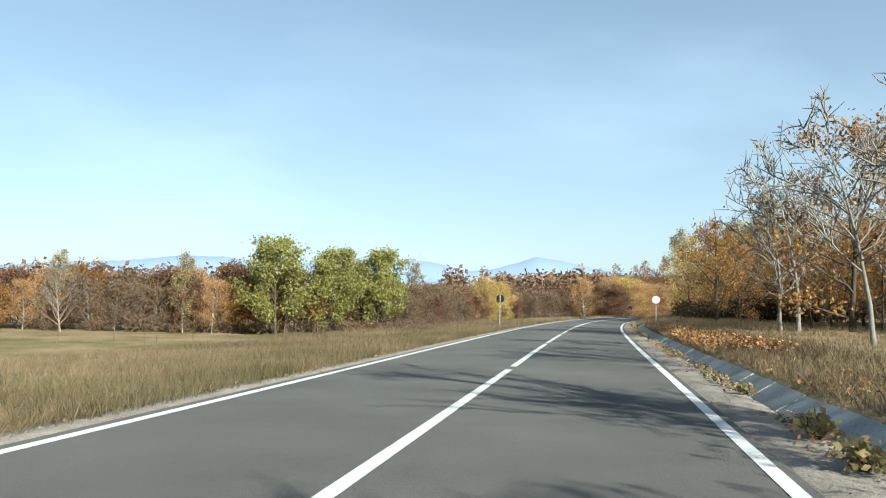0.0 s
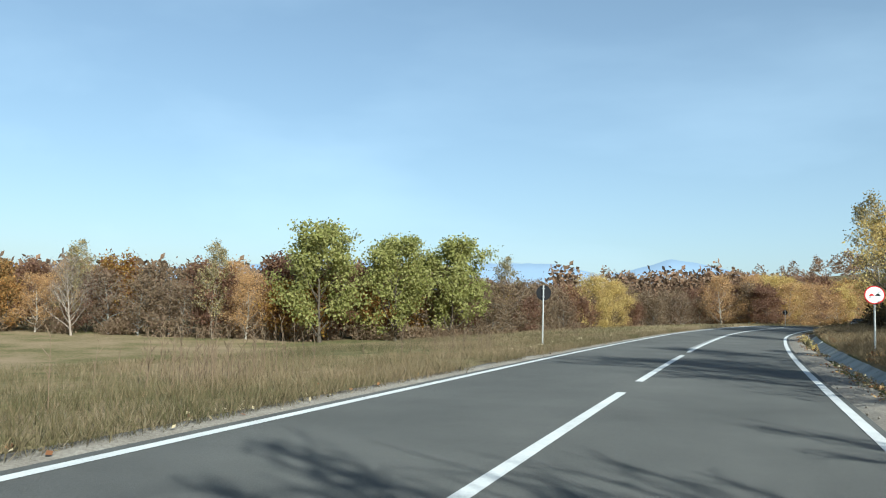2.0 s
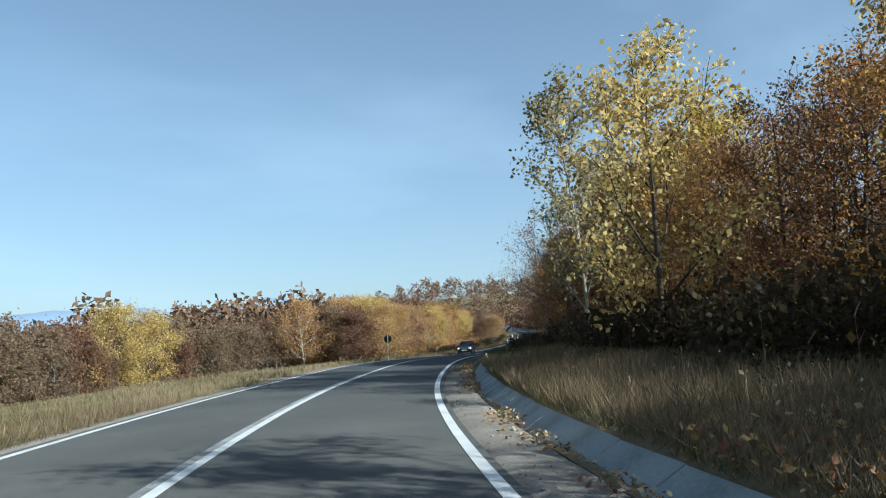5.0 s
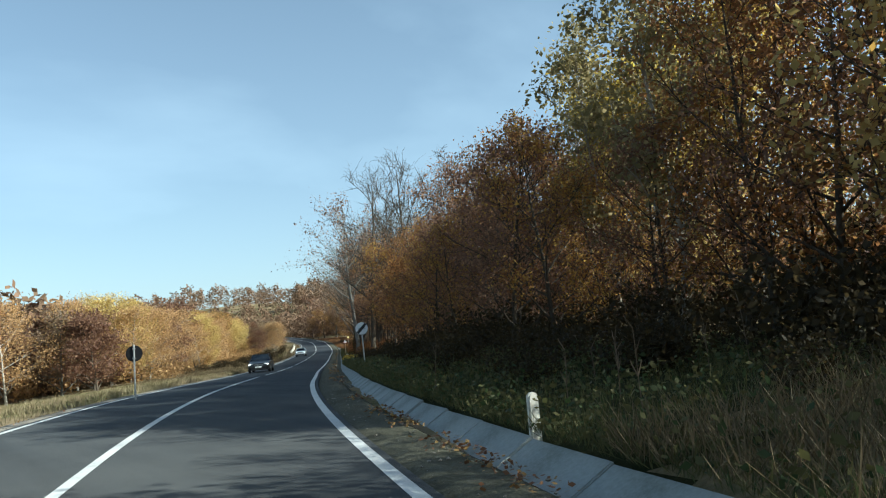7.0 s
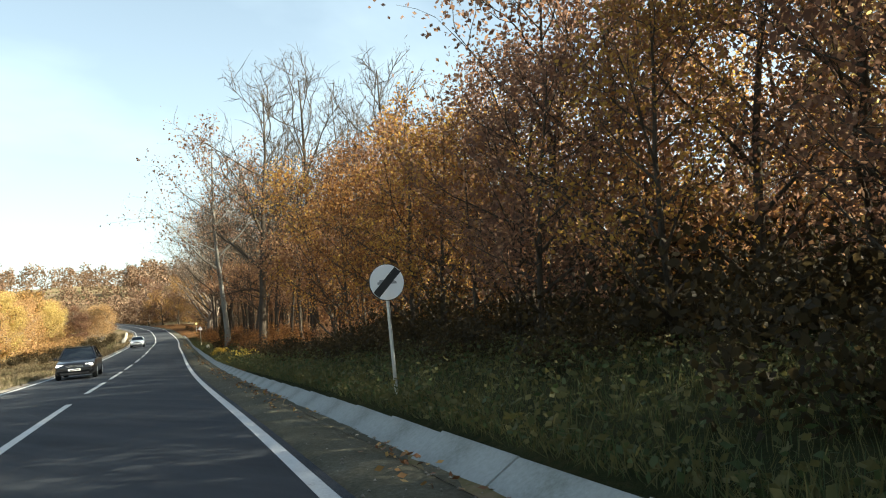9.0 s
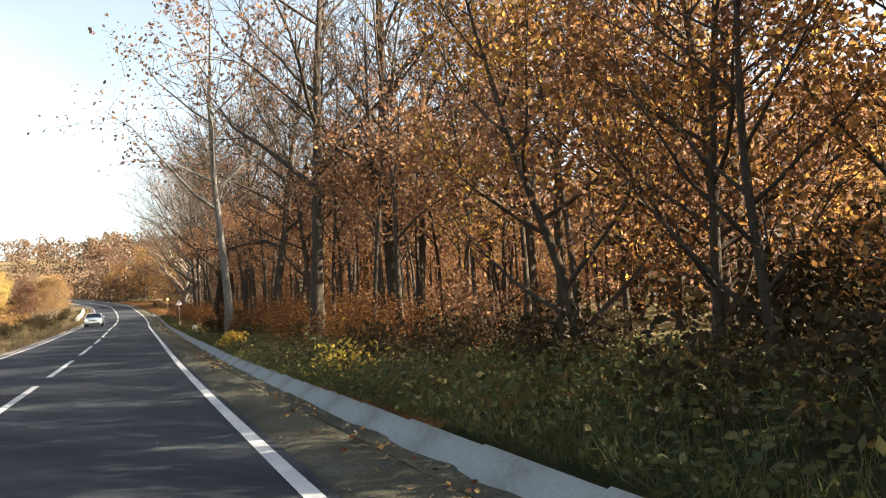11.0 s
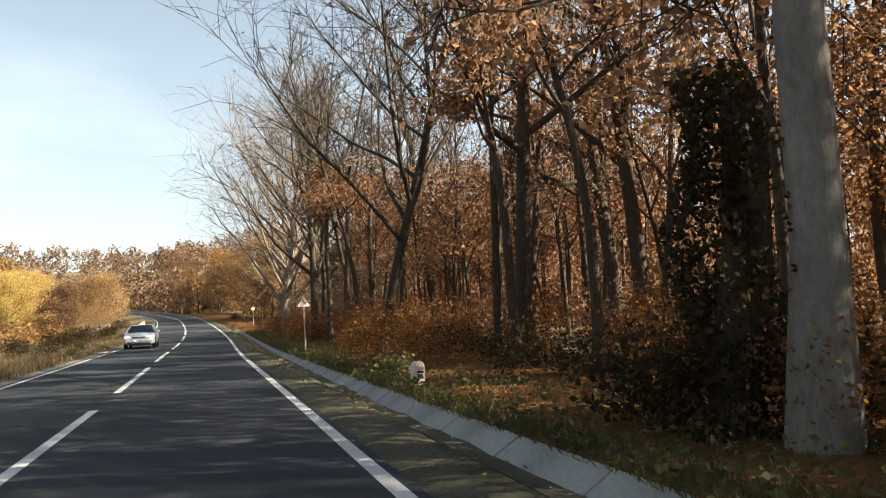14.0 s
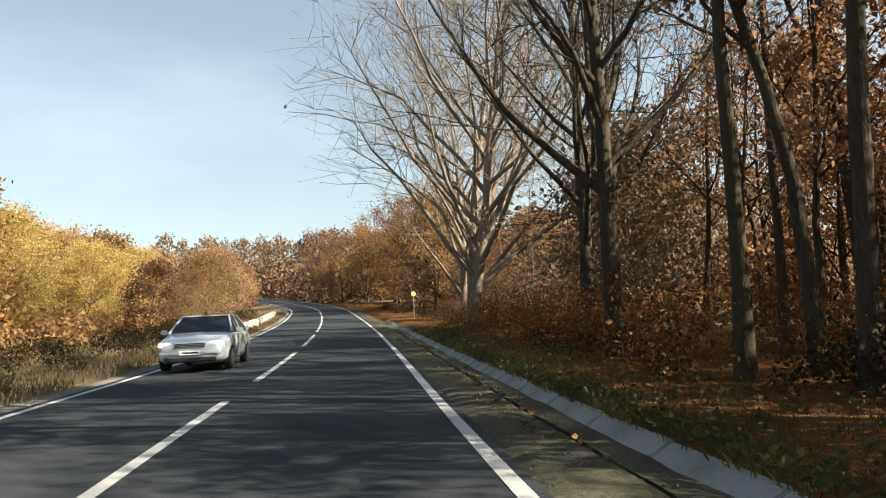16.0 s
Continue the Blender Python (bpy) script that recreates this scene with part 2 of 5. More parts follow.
L_FALLEN = leafy("fallen_leaves", [(0.240, 0.088, 0.020), (0.368, 0.160, 0.040), (0.416, 0.264, 0.096), (0.160, 0.072, 0.032)], 0.15, 0.0)
L_DEBRIS = leafy("dry_debris_leaves", [(0.20, 0.15, 0.08), (0.34, 0.27, 0.16), (0.46, 0.38, 0.24), (0.12, 0.10, 0.05)], 0.2, 0.0)
L_FAR = leafy("far_wood_leaves", [(0.115, 0.064, 0.046), (0.165, 0.092, 0.060), (0.210, 0.125, 0.075), (0.150, 0.098, 0.060)], 0.3, 0.0)
L_GRASS_BROWN = leafy("brown_grass_blades", [(0.030, 0.029, 0.011), (0.058, 0.048, 0.021), (0.100, 0.074, 0.037), (0.18, 0.132, 0.074)], 0.35, 0.0)

# ---- the road's line: heading along its length, clockwise from +y ----
BENDS = [(-120, 13.6), (20, 11.4), (45, 12.2), (60, 13.6), (75, 14.9), (85, 18.3), (95, 21.4), (105, 23.4), (115, 26.5), (125, 29.0), (135, 28.6), (150, 29.5), (170, 29.9), (190, 29.8), (210, 29.4), (225, 30.4), (300, 26.2), (420, -20.6), (430, -20.6)]
STEP = 0.5
RS = np.arange(-120, 430.1, STEP)
RH = np.radians(np.interp(RS, *zip(*BENDS)))
RX = np.concatenate([[0], np.cumsum(np.sin(RH[:-1]) * STEP)])
RY = np.concatenate([[0], np.cumsum(np.cos(RH[:-1]) * STEP)])
_k = int(np.argmin(abs(RS)))
RX, RY = RX - RX[_k] - 1.8, RY - RY[_k] + 0.4


RISE = [(-120, 0), (60, 0), (78, 0.03), (95, 0.11), (115, 0.28), (130, 0.18), (145, -0.05), (160, -0.24), (175, -0.3), (190, -0.28), (205, -0.22), (220, -0.09), (235, 0.1), (250, 0.43), (270, 1), (290, 1.74), (320, 3.19), (360, 5.8), (430, 11.5)]


def grade(s):
    """Height of the road along its length."""
    s = np.asarray(s, float)
    return sum(np.interp(s + o, *zip(*RISE)) for o in (-7.5, -4.5, -1.5, 1.5, 4.5, 7.5)) / 6


def on_road(s, d):
    """World x, y at s metres along and d metres to the right of the centre line."""
    x, y, h = (np.interp(s, RS, a) for a in (RX, RY, RH))
    return x + np.cos(h) * d, y - np.sin(h) * d


def road_heading(s):
    return float(np.degrees(np.interp(s, RS, RH)))


def along(x, y):
    """s and d of points in the plan."""
    x, y = np.atleast_1d(x).astype(float), np.atleast_1d(y).astype(float)
    cx, cy, ch = RX[::4], RY[::4], RH[::4]
    out_s, out_d = np.zeros(len(x)), np.zeros(len(x))
    for a in range(0, len(x), 4000):
        xs, ys = x[a:a + 4000, None], y[a:a + 4000, None]
        k = np.argmin((xs - cx) ** 2 + (ys - cy) ** 2, 1)
        dx, dy = x[a:a + 4000] - cx[k], y[a:a + 4000] - cy[k]
        out_s[a:a + 4000] = RS[::4][k] + dx * np.sin(ch[k]) + dy * np.cos(ch[k])
        out_d[a:a + 4000] = dx * np.cos(ch[k]) - dy * np.sin(ch[k])
    return out_s, out_d


def smooth(a, b, v):
    t = np.clip((np.asarray(v, float) - a) / (b - a), 0, 1)
    return t * t * (3 - 2 * t)


def wave(x, y, size):
    return np.sin(x / size + 1.3) * np.cos(y / size * 1.13 + 0.4) + 0.5 * np.sin((x + y) / size * 1.9 + 2.0)


def height(x, y):
    """The lie of the land."""
    x, y = np.atleast_1d(x).astype(float), np.atleast_1d(y).astype(float)
    s, d = along(x, y)
    left_open = -0.25 * smooth(4, 9, -d) - 3.4 * smooth(8, 44, -d)
    left_wood = -0.25 * smooth(4, 9, -d) - 0.4 * smooth(8, 30, -d)
    t = smooth(150, 205, s)
    left = left_open * (1 - t) + left_wood * t
    right = (0.16 - 0.13 * smooth(140, 165, s)) * smooth(4.5, 5.0, d) + (0.30 - 0.30 * smooth(138, 160, s)) * smooth(5.0, 8.5, d) + 0.015 * np.clip(d - 9, 0, 80)
    z = np.where(d > 0, right, left)
    z = np.where(abs(d) < 4.4, 0.0, z) + grade(np.clip(s, -100, 330))
    z += 0.07 * wave(x, y, 3.1) * smooth(6.0, 12, abs(d)) + 0.25 * wave(x, y, 17.0) * smooth(12, 40, abs(d))
    hill = 30 * np.exp(-(((x - 230) / 150) ** 2 + ((y - 620) / 190) ** 2)) + 16 * np.exp(-(((x - 330) / 130) ** 2 + ((y - 330) / 150) ** 2))
    return z + hill * smooth(25, 120, abs(d))


def hz(x, y):
    return float(height(x, y)[0])


# ---- mesh helpers ----
def mesh_np(name, V, F, mat, smooth_shade=False):
    V, F = np.asarray(V, np.float32), np.asarray(F, np.int32)
    me = bpy.data.meshes.new(name)
    k = F.shape[1]
    me.vertices.add(len(V))
    me.vertices.foreach_set("co", V.ravel())
    me.loops.add(F.size)
    me.loops.foreach_set("vertex_index", F.ravel())
    me.polygons.add(len(F))
    me.polygons.foreach_set("loop_start", np.arange(0, F.size, k, dtype=np.int32))
    me.polygons.foreach_set("use_smooth", np.full(len(F), smooth_shade))
    me.update(calc_edges=True)
    me.materials.append(mat)
    return me


def part(name, data, mat, parent=None, label=""):
    """A mesh object (from a bmesh or a mesh) under its thing."""
    if isinstance(data, bmesh.types.BMesh):
        me = bpy.data.meshes.new(name)
        data.to_mesh(me)
        data.free()
        me.materials.append(mat)
        data = me
    ob = new(name, data)
    if parent is not None:
        ob.parent = parent
    if label:
        ob["label"] = label
    return ob


def structure(name, data, label, category):
    return tagged(new(name, data), label, category, kind="structure")


def strip(name, s0, s1, profile, mat, step=1.0, base=0.0, smooth_shade=False):
    """A band along the road: profile is a row of (d, z)."""
    ss = np.arange(s0, s1 + step * 0.5, step)
    V = []
    for d, z in profile:
        x, y = on_road(ss, d)
        V.append(np.stack([x, y, grade(ss) + z + base], 1))
    V = np.stack(V, 1)
    n, m = len(ss), len(profile)
    i = np.arange((n - 1) * m).reshape(n - 1, m)[:, :-1].ravel()
    F = np.stack([i, i + 1, i + m + 1, i + m], 1)
    return mesh_np(name, V.reshape(-1, 3), F, mat, smooth_shade)


def box(bm, x0, x1, y0, y1, z0, z1, bevel=0.0, m=None):
    g = bmesh.ops.create_cube(bm, size=1.0)["verts"]
    for v in g:
        v.co = Vector(((x0 + x1) / 2 + v.co.x * (x1 - x0), (y0 + y1) / 2 + v.co.y * (y1 - y0), (z0 + z1) / 2 + v.co.z * (z1 - z0)))
    if bevel:
        es = list({e for v in g for e in v.link_edges})
        r = bmesh.ops.bevel(bm, geom=es, offset=bevel, segments=2, affect="EDGES")
        g = list({v for f in r["faces"] for v in f.verts} | {v for v in g if v.is_valid})
    if m is not None:
        bmesh.ops.transform(bm, matrix=m, verts=[v for v in g if v.is_valid])
    return bm


def cyl(bm, r, depth, m, segments=16, r2=None):
    bmesh.ops.create_cone(bm, cap_ends=True, segments=segments, radius1=r, radius2=r if r2 is None else r2, depth=depth, matrix=m)
    return bm


def tube(pts, radii, sides):
    """A tapered tube through points."""
    pts = np.asarray(pts, float)
    way = np.gradient(pts, axis=0)
    way /= np.linalg.norm(way, axis=1)[:, None] + 1e-9
    ref = np.array([0.31, 0.95, 0.0]) if abs(way[0][2]) > 0.6 else np.array([0, 0, 1.0])
    u = np.cross(way, ref)
    u /= np.linalg.norm(u, axis=1)[:, None] + 1e-9
    v = np.cross(way, u)
    a = np.arange(sides) * 2 * np.pi / sides
    ring = (np.cos(a)[None, :, None] * u[:, None] + np.sin(a)[None, :, None] * v[:, None]) * np.asarray(radii)[:, None, None] + pts[:, None]
    n = len(pts)
    i, j = np.meshgrid(np.arange(n - 1), np.arange(sides), indexing="ij")
    j2 = (j + 1) % sides
    F = np.stack([i * sides + j, i * sides + j2, (i + 1) * sides + j2, (i + 1) * sides + j], -1).reshape(-1, 4)
    return ring.reshape(-1, 3), F


def joined(pieces):
    V, F, n = [], [], 0
    for v, f in pieces:
        V.append(v)
        F.append(f + n)
        n += len(v)
    return np.concatenate(V), np.concatenate(F)


def leaves(rng, at, size, flat=0.0):
    """One lozenge per point, turned at random. flat: 1 lays them level."""
    n = len(at)
    u = rng.normal(size=(n, 3))
    u[:, 2] *= 1 - flat
    u /= np.linalg.norm(u, axis=1)[:, None] + 1e-9
    w = rng.normal(size=(n, 3))
    w[:, 2] *= 1 - flat
    v = np.cross(u, np.cross(u, w))
    v /= np.linalg.norm(v, axis=1)[:, None] + 1e-9
    s = (size * rng.uniform(0.6, 1.35, n))[:, None]
    V = np.stack([at - u * s, at + v * s * 0.62, at + u * s, at - v * s * 0.62], 1).reshape(-1, 3)
    return V, np.arange(4 * n).reshape(n, 4)


def limb(rng, start, way, length, r0, r1, bend, up, n):
    pts, p, w = [np.array(start, float)], np.array(start, float), np.array(way, float)
    for _ in range(n):
        w = w + rng.normal(0, bend, 3) + np.array([0, 0, up])
        w /= np.linalg.norm(w)
        p = p + w * length / n
        pts.append(p)
    return np.array(pts), np.linspace(r0, r1, n + 1)


def grow(seed, h, r, first=0.3, limbs=14, reach=0.42, rise=0.5, twigs=5, twiglets=3, n_leaf=1500, size=0.14, puff=0.35, bend=0.10, low=0.0, top=1.0, lean=0.05, stout=1.0):
    """A tree: trunk and branches as one mesh, leaves round the twigs as another. Returns (V, F), (V, F)."""
    rng = np.random.default_rng(seed)
    wood, spots = [], []
    tp, tr = limb(rng, (0, 0, -0.25), (rng.normal(0, lean), rng.normal(0, lean), 1), h * 0.93, r, r * 0.12, 0.05, 0.05, 9)
    tr[0] *= 1.35
    wood.append(tube(tp, tr, 8))
    for k in range(limbs):
        f = first + (0.97 - first) * (k + rng.uniform(0, 0.8)) / limbs
        i = f * (len(tp) - 1)
        a = int(i)
        p0 = tp[a] + (tp[min(a + 1, len(tp) - 1)] - tp[a]) * (i - a)
        rb = np.interp(i, range(len(tr)), tr)
        az = k * 2.4 + rng.uniform(-0.5, 0.5)
        shape = 1.0 - 0.65 * max(0, (f - 0.45) / 0.55)
        L = h * reach * shape * rng.uniform(0.7, 1.2)
        w = np.array([np.cos(az), np.sin(az), rise + rng.uniform(-0.2, 0.35) + 0.6 * max(0, f - 0.6)])
        lp, lr = limb(rng, p0, w / np.linalg.norm(w), L, min(rb * 0.6, (0.03 + L * 0.02) * stout), 0.012 * stout, bend, 0.05, 5)
        wood.append(tube(lp, lr, 5))
        for q in range(twigs):
            g = 0.3 + 0.68 * (q + rng.uniform(0, 1)) / twigs
            j = g * (len(lp) - 1)
            b = min(int(j), len(lp) - 2)
            p1 = lp[b] + (lp[b + 1] - lp[b]) * (j - b)
            w1 = (lp[b + 1] - lp[b]) / (np.linalg.norm(lp[b + 1] - lp[b]) + 1e-9) + rng.normal(0, 0.6, 3) + np.array([0, 0, 0.2])
            L1 = L * rng.uniform(0.28, 0.55) * (1.15 - 0.4 * g)
            qp, qr = limb(rng, p1, w1 / np.linalg.norm(w1), L1, 0.02 * stout, 0.007 * stout, bend * 1.4, 0.04, 3)
            wood.append(tube(qp, qr, 3))
            spots.extend(qp[1:])
            for _ in range(twiglets):
                c = rng.integers(1, 4)
                w2 = w1 / np.linalg.norm(w1) + rng.normal(0, 0.7, 3) + np.array([0, 0, 0.15])
                sp, sr = limb(rng, qp[c], w2 / np.linalg.norm(w2), L1 * rng.uniform(0.35, 0.7), 0.011 * stout, 0.005 * stout, bend * 1.4, 0.03, 2)
                wood.append(tube(sp, sr, 3))
                spots.extend(sp[1:])
    spots = np.array(spots)
    spots = spots[(spots[:, 2] >= low * h) & (spots[:, 2] <= top * h)]
    at = spots[rng.integers(0, len(spots), n_leaf)] + rng.normal(0, puff, (n_leaf, 3)) * [1, 1, 0.8]
    at[:, 2] = np.maximum(at[:, 2], 0.1)
    return joined(wood), leaves(rng, at, size)


def scatter(proto, places):
    """Copies of one (V, F) at rows of x, y, z, turn, size, joined."""
    V, F = proto
    out = []
    for x, y, z, a, k in places:
        c, s = math.cos(a) * k, math.sin(a) * k
        W = np.stack([V[:, 0] * c - V[:, 1] * s + x, V[:, 0] * s + V[:, 1] * c + y, V[:, 2] * k + z], 1)
        out.append((W, F))
    return joined(out)


def tree(name, trunk, crown, label, group, m, category="tree"):
    root = tagged(new(name), label, category, group)
    root.empty_display_size = 0.3
    part("trunk", trunk, None, root)
    part("crown", crown, None, root)
    root.matrix_basis = m
    return root


def tree_kind(name, bark, leaf, seeds, **spec):
    """Meshes of a few trees of one kind."""
    kinds = []
    for sd in seeds:
        wood, foliage = grow(sd, **spec)
        kinds.append((mesh_np(name + "_wood", *wood, bark, True), mesh_np(name + "_leaves", *foliage, leaf)))
    return kinds

# ---- the land, the road and its edges ----
def ground_mesh():
    def line(lo, hi, step, outer):
        mid = np.arange(lo, hi + 0.1, step)
        return np.concatenate([lo - np.array(outer[::-1], float), mid, hi + np.array(outer, float)])
    far = (6, 14, 26, 45, 75, 120, 190, 300, 480, 800, 1400, 2400, 4200)
    gx, gy = line(-110, 200, 2.5, far), line(-40, 360, 2.5, far)
    X, Y = np.meshgrid(gx, gy, indexing="ij")
    x, y = X.ravel(), Y.ravel()
    s, d = along(x, y)
    z = height(x, y) - 0.30 * (1 - smooth(9.0, 12.5, abs(d)))
    z = np.where(np.hypot(x - 60, y - 160) > 900, np.minimum(z, 0), z)
    n, m = len(gx), len(gy)
    i = (np.arange(n - 1)[:, None] * m + np.arange(m - 1)[None]).ravel()
    return mesh_np("ground", np.stack([x, y, z], 1), np.stack([i, i + m, i + m + 1, i + 1], 1), GROUND, True)


structure("ground", ground_mesh(), "dry tan and olive autumn grassland", "ground")
HALF = 3.25
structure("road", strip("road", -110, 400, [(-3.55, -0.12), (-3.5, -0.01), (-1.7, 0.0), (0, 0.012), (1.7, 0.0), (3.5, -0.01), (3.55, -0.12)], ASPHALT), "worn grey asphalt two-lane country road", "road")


def verge(name, s0, s1, d0, d1, mat, step, rng_seed, rough, label, across=8):
    """A band of ground beside the road, uneven, its outer edge sunk into the land."""
    rng = np.random.default_rng(rng_seed)
    ss, dd = np.arange(s0, s1 + 0.1, step), np.linspace(d0, d1, across)
    S, D = np.meshgrid(ss, dd, indexing="ij")
    x, y = on_road(S.ravel(), D.ravel())
    z = height(x, y).reshape(S.shape)
    z += rng.normal(0, rough, S.shape)
    inner = abs(D) < 4.55
    z = np.where(inner, grade(S) - 0.03 + rng.normal(0, rough * 0.4, S.shape), z)
    z[:, -1] -= 0.28
    z[:, 0] -= 0.24 if d0 > 5 else 0.05
    n, m = S.shape
    i = (np.arange(n - 1)[:, None] * m + np.arange(m - 1)[None]).ravel()
    F = np.stack([i, i + m, i + m + 1, i + 1], 1) if d1 > d0 else np.stack([i, i + 1, i + m + 1, i + m], 1)
    structure(name, mesh_np(name, np.stack([x, y, z.ravel()], 1), F[:, ::-1] if d1 > d0 else F[:, ::-1], mat, True), label, "verge")


verge("shoulder_right", -110, 98, 3.5, 4.5, GRAVEL, 0.8, 1, 0.012, "pale gravel road shoulder", 6)
verge("shoulder_wood", 97.6, 400, 3.5, 4.5, DIRT, 0.8, 1, 0.012, "earthy shoulder with dark gravel and old leaves", 6)
verge("shoulder_left", -110, 400, -3.5, -4.3, GRAVEL, 0.8, 2, 0.012, "narrow pale gravel road shoulder", 5)
verge("verge_left", -110, 400, -4.2, -13.0, GROUND, 1.2, 3, 0.02, "dry grass verge of the field", 14)
verge("verge_right", -110, 101.2, 5.06, 13.0, GROUND, 1.2, 4, 0.03, "dry grass bank behind the ditch", 14)
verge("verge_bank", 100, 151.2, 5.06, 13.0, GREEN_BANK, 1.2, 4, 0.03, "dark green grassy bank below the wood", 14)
verge("verge_wood", 150, 400, 5.06, 13.0, LITTER, 1.2, 4, 0.03, "bank strewn with fallen leaves at the wood's edge", 14)

# painted lines, 4 mm proud
Z_LINE = 0.006
for nm, d in (("edge_line_left", -HALF), ("edge_line_right", HALF + 0.07)):
    zz = -0.0085 + Z_LINE
    structure(nm, strip(nm, -100, 395, [(d - 0.075, zz), (d + 0.075, zz)], PAINT, 0.5), "white painted edge line on asphalt", "road marking")
dashes = [(-32.4 + 12.4 * k, 11.5) for k in range(5)] + [(29.6, 10.2), (42.0, 10.4), (54.4, 85.1), (144.0, 7.2), (154.0, 8.4), (165.2, 7.9), (176.8, 8.6), (188.5, 7.1), (199.1, 10.0), (212.6, 10.0), (226.0, 10.2), (240.0, 10.0), (254.0, 100.0)]
for a, n in dashes:
    me = strip("centre_line", a, a + n, [(-0.075, 0.012 + Z_LINE - 0.001), (0.075, 0.012 + Z_LINE - 0.001)], PAINT, n / max(2, round(n / 0.6)))
    structure("centre_line", me, "white painted centre line on asphalt", "road marking")
structure("old_centre_line", strip("old_centre_line", 56, 100, [(-0.215, 0.0155), (-0.08, 0.0155)], OLD_PAINT, 0.5), "faded old centre line beside the new one", "road marking")

# concrete ditch: a floor and sloping slabs
structure("ditch_floor", strip("ditch_floor", -60, 330, [(4.36, -0.06), (4.47, -0.20), (4.56, -0.27), (4.74, -0.27)], GRAVEL, 1.0), "silted gravelly floor of the roadside ditch", "ditch")



def silt():
    """Soil in the ditch, deepening into the wood."""
    rng = np.random.default_rng(61)
    ss = np.arange(100, 330, 0.6)
    fill = 0.04 + 0.07 * smooth(100, 150, ss) + 0.06 * smooth(190, 222, ss) + rng.normal(0, 0.006, len(ss))
    V = []
    for d, k in ((4.46, 0.02), (4.60, 0.0), (4.72, 0.0), (4.86, -0.01)):
        x, y = on_road(ss, d)
        V.append(np.stack([x, y, grade(ss) - 0.275 + fill + k + rng.normal(0, 0.008, len(ss))], 1))
    V = np.stack(V, 1)
    n, m = V.shape[:2]
    i = np.arange((n - 1) * m).reshape(n - 1, m)[:, :-1].ravel()
    return mesh_np("ditch_silt", V.reshape(-1, 3), np.stack([i, i + 1, i + m + 1, i + m], 1), DIRT, True)


structure("ditch_silt", silt(), "ditch half filled with soil and fallen leaves", "ditch")


def slab_mesh(length, seed, uneven=1.0):
    """One sloping concrete slab, lying along +y, rising to +x."""
    rng = np.random.default_rng(seed)
    bm = bmesh.new()
    box(bm, -0.02, 0.53, -length / 2, length / 2, -0.10, 0.0, 0.02)
    sag, twist, skew = uneven * rng.normal(0, 0.012), uneven * rng.normal(0, 0.010), uneven * rng.normal(0, 0.012)
    for v in bm.verts:
        u = v.co.y / length
        v.co.y += skew * v.co.x * 2
        v.co.z += v.co.x * 0.62 + twist * u + sag * (1 - 4 * u * u)
    me = bpy.data.meshes.new("slab")
    bm.to_mesh(me)
    bm.free()
    me.materials.append(CONCRETE)
    return me


ditch = tagged(new("ditch_lining"), "row of sloping grey concrete slabs lining the roadside ditch", "ditch", kind="structure")
SLABS = [slab_mesh(1.975, k) for k in range(6)]
FLUSH = [slab_mesh(1.996, k + 10, 0.25) for k in range(6)]
_rng = random.Random(5)
for k in range(150):
    s = -30 + 2.0 * k
    x, y = on_road(s, 4.60)
    ob, loose = new("slab", (SLABS if s < 128 else FLUSH)[k % 6]), 1.0 if s < 128 else 0.25
    ob.parent = ditch
    ob.matrix_basis = pose(float(x), float(y), float(grade(s)) - 0.25 - 0.05 * float(smooth(100, 150, s)) + loose * _rng.uniform(-0.015, 0.015), loose * _rng.uniform(-0.3, 0.3), loose * _rng.uniform(-1.2, 1.2), -road_heading(s) + loose * _rng.uniform(-0.4, 0.4))

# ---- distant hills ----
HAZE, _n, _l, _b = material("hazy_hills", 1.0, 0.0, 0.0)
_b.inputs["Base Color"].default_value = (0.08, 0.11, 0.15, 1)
# air haze put into the hills as a faint blue emission
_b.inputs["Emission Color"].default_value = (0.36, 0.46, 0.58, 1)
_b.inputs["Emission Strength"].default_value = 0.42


def ridge(name, azimuths, dist, crest, seed, label):
    """A far range: crest gives its height by azimuth in degrees."""
    rng = np.random.default_rng(seed)
    az = np.arange(azimuths[0], azimuths[1] + 0.01, 0.35)
    hgt = np.interp(az, *zip(*crest)) + 6 * np.convolve(rng.normal(size=len(az)), np.ones(5) / 5, "same")
    V = []
    for f, k in ((0.82, 0.0), (0.90, 0.45), (0.96, 0.8), (1.0, 1.0), (1.08, 0.0)):
        r = dist * f
        V.append(np.stack([np.sin(np.radians(az)) * r, np.cos(np.radians(az)) * r, hgt * k + rng.normal(0, 2, len(az)) * (0 < k < 1) - 8 * (k == 0)], 1))
    V = np.stack(V, 1)
    n, m = V.shape[:2]
    i = np.arange((n - 1) * m).reshape(n - 1, m)[:, :-1].ravel()
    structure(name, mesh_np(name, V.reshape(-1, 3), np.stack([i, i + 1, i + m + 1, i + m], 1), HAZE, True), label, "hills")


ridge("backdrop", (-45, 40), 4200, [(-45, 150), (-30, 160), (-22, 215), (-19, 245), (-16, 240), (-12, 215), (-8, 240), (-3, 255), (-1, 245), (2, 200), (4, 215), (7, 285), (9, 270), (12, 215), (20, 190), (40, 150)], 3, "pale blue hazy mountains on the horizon")

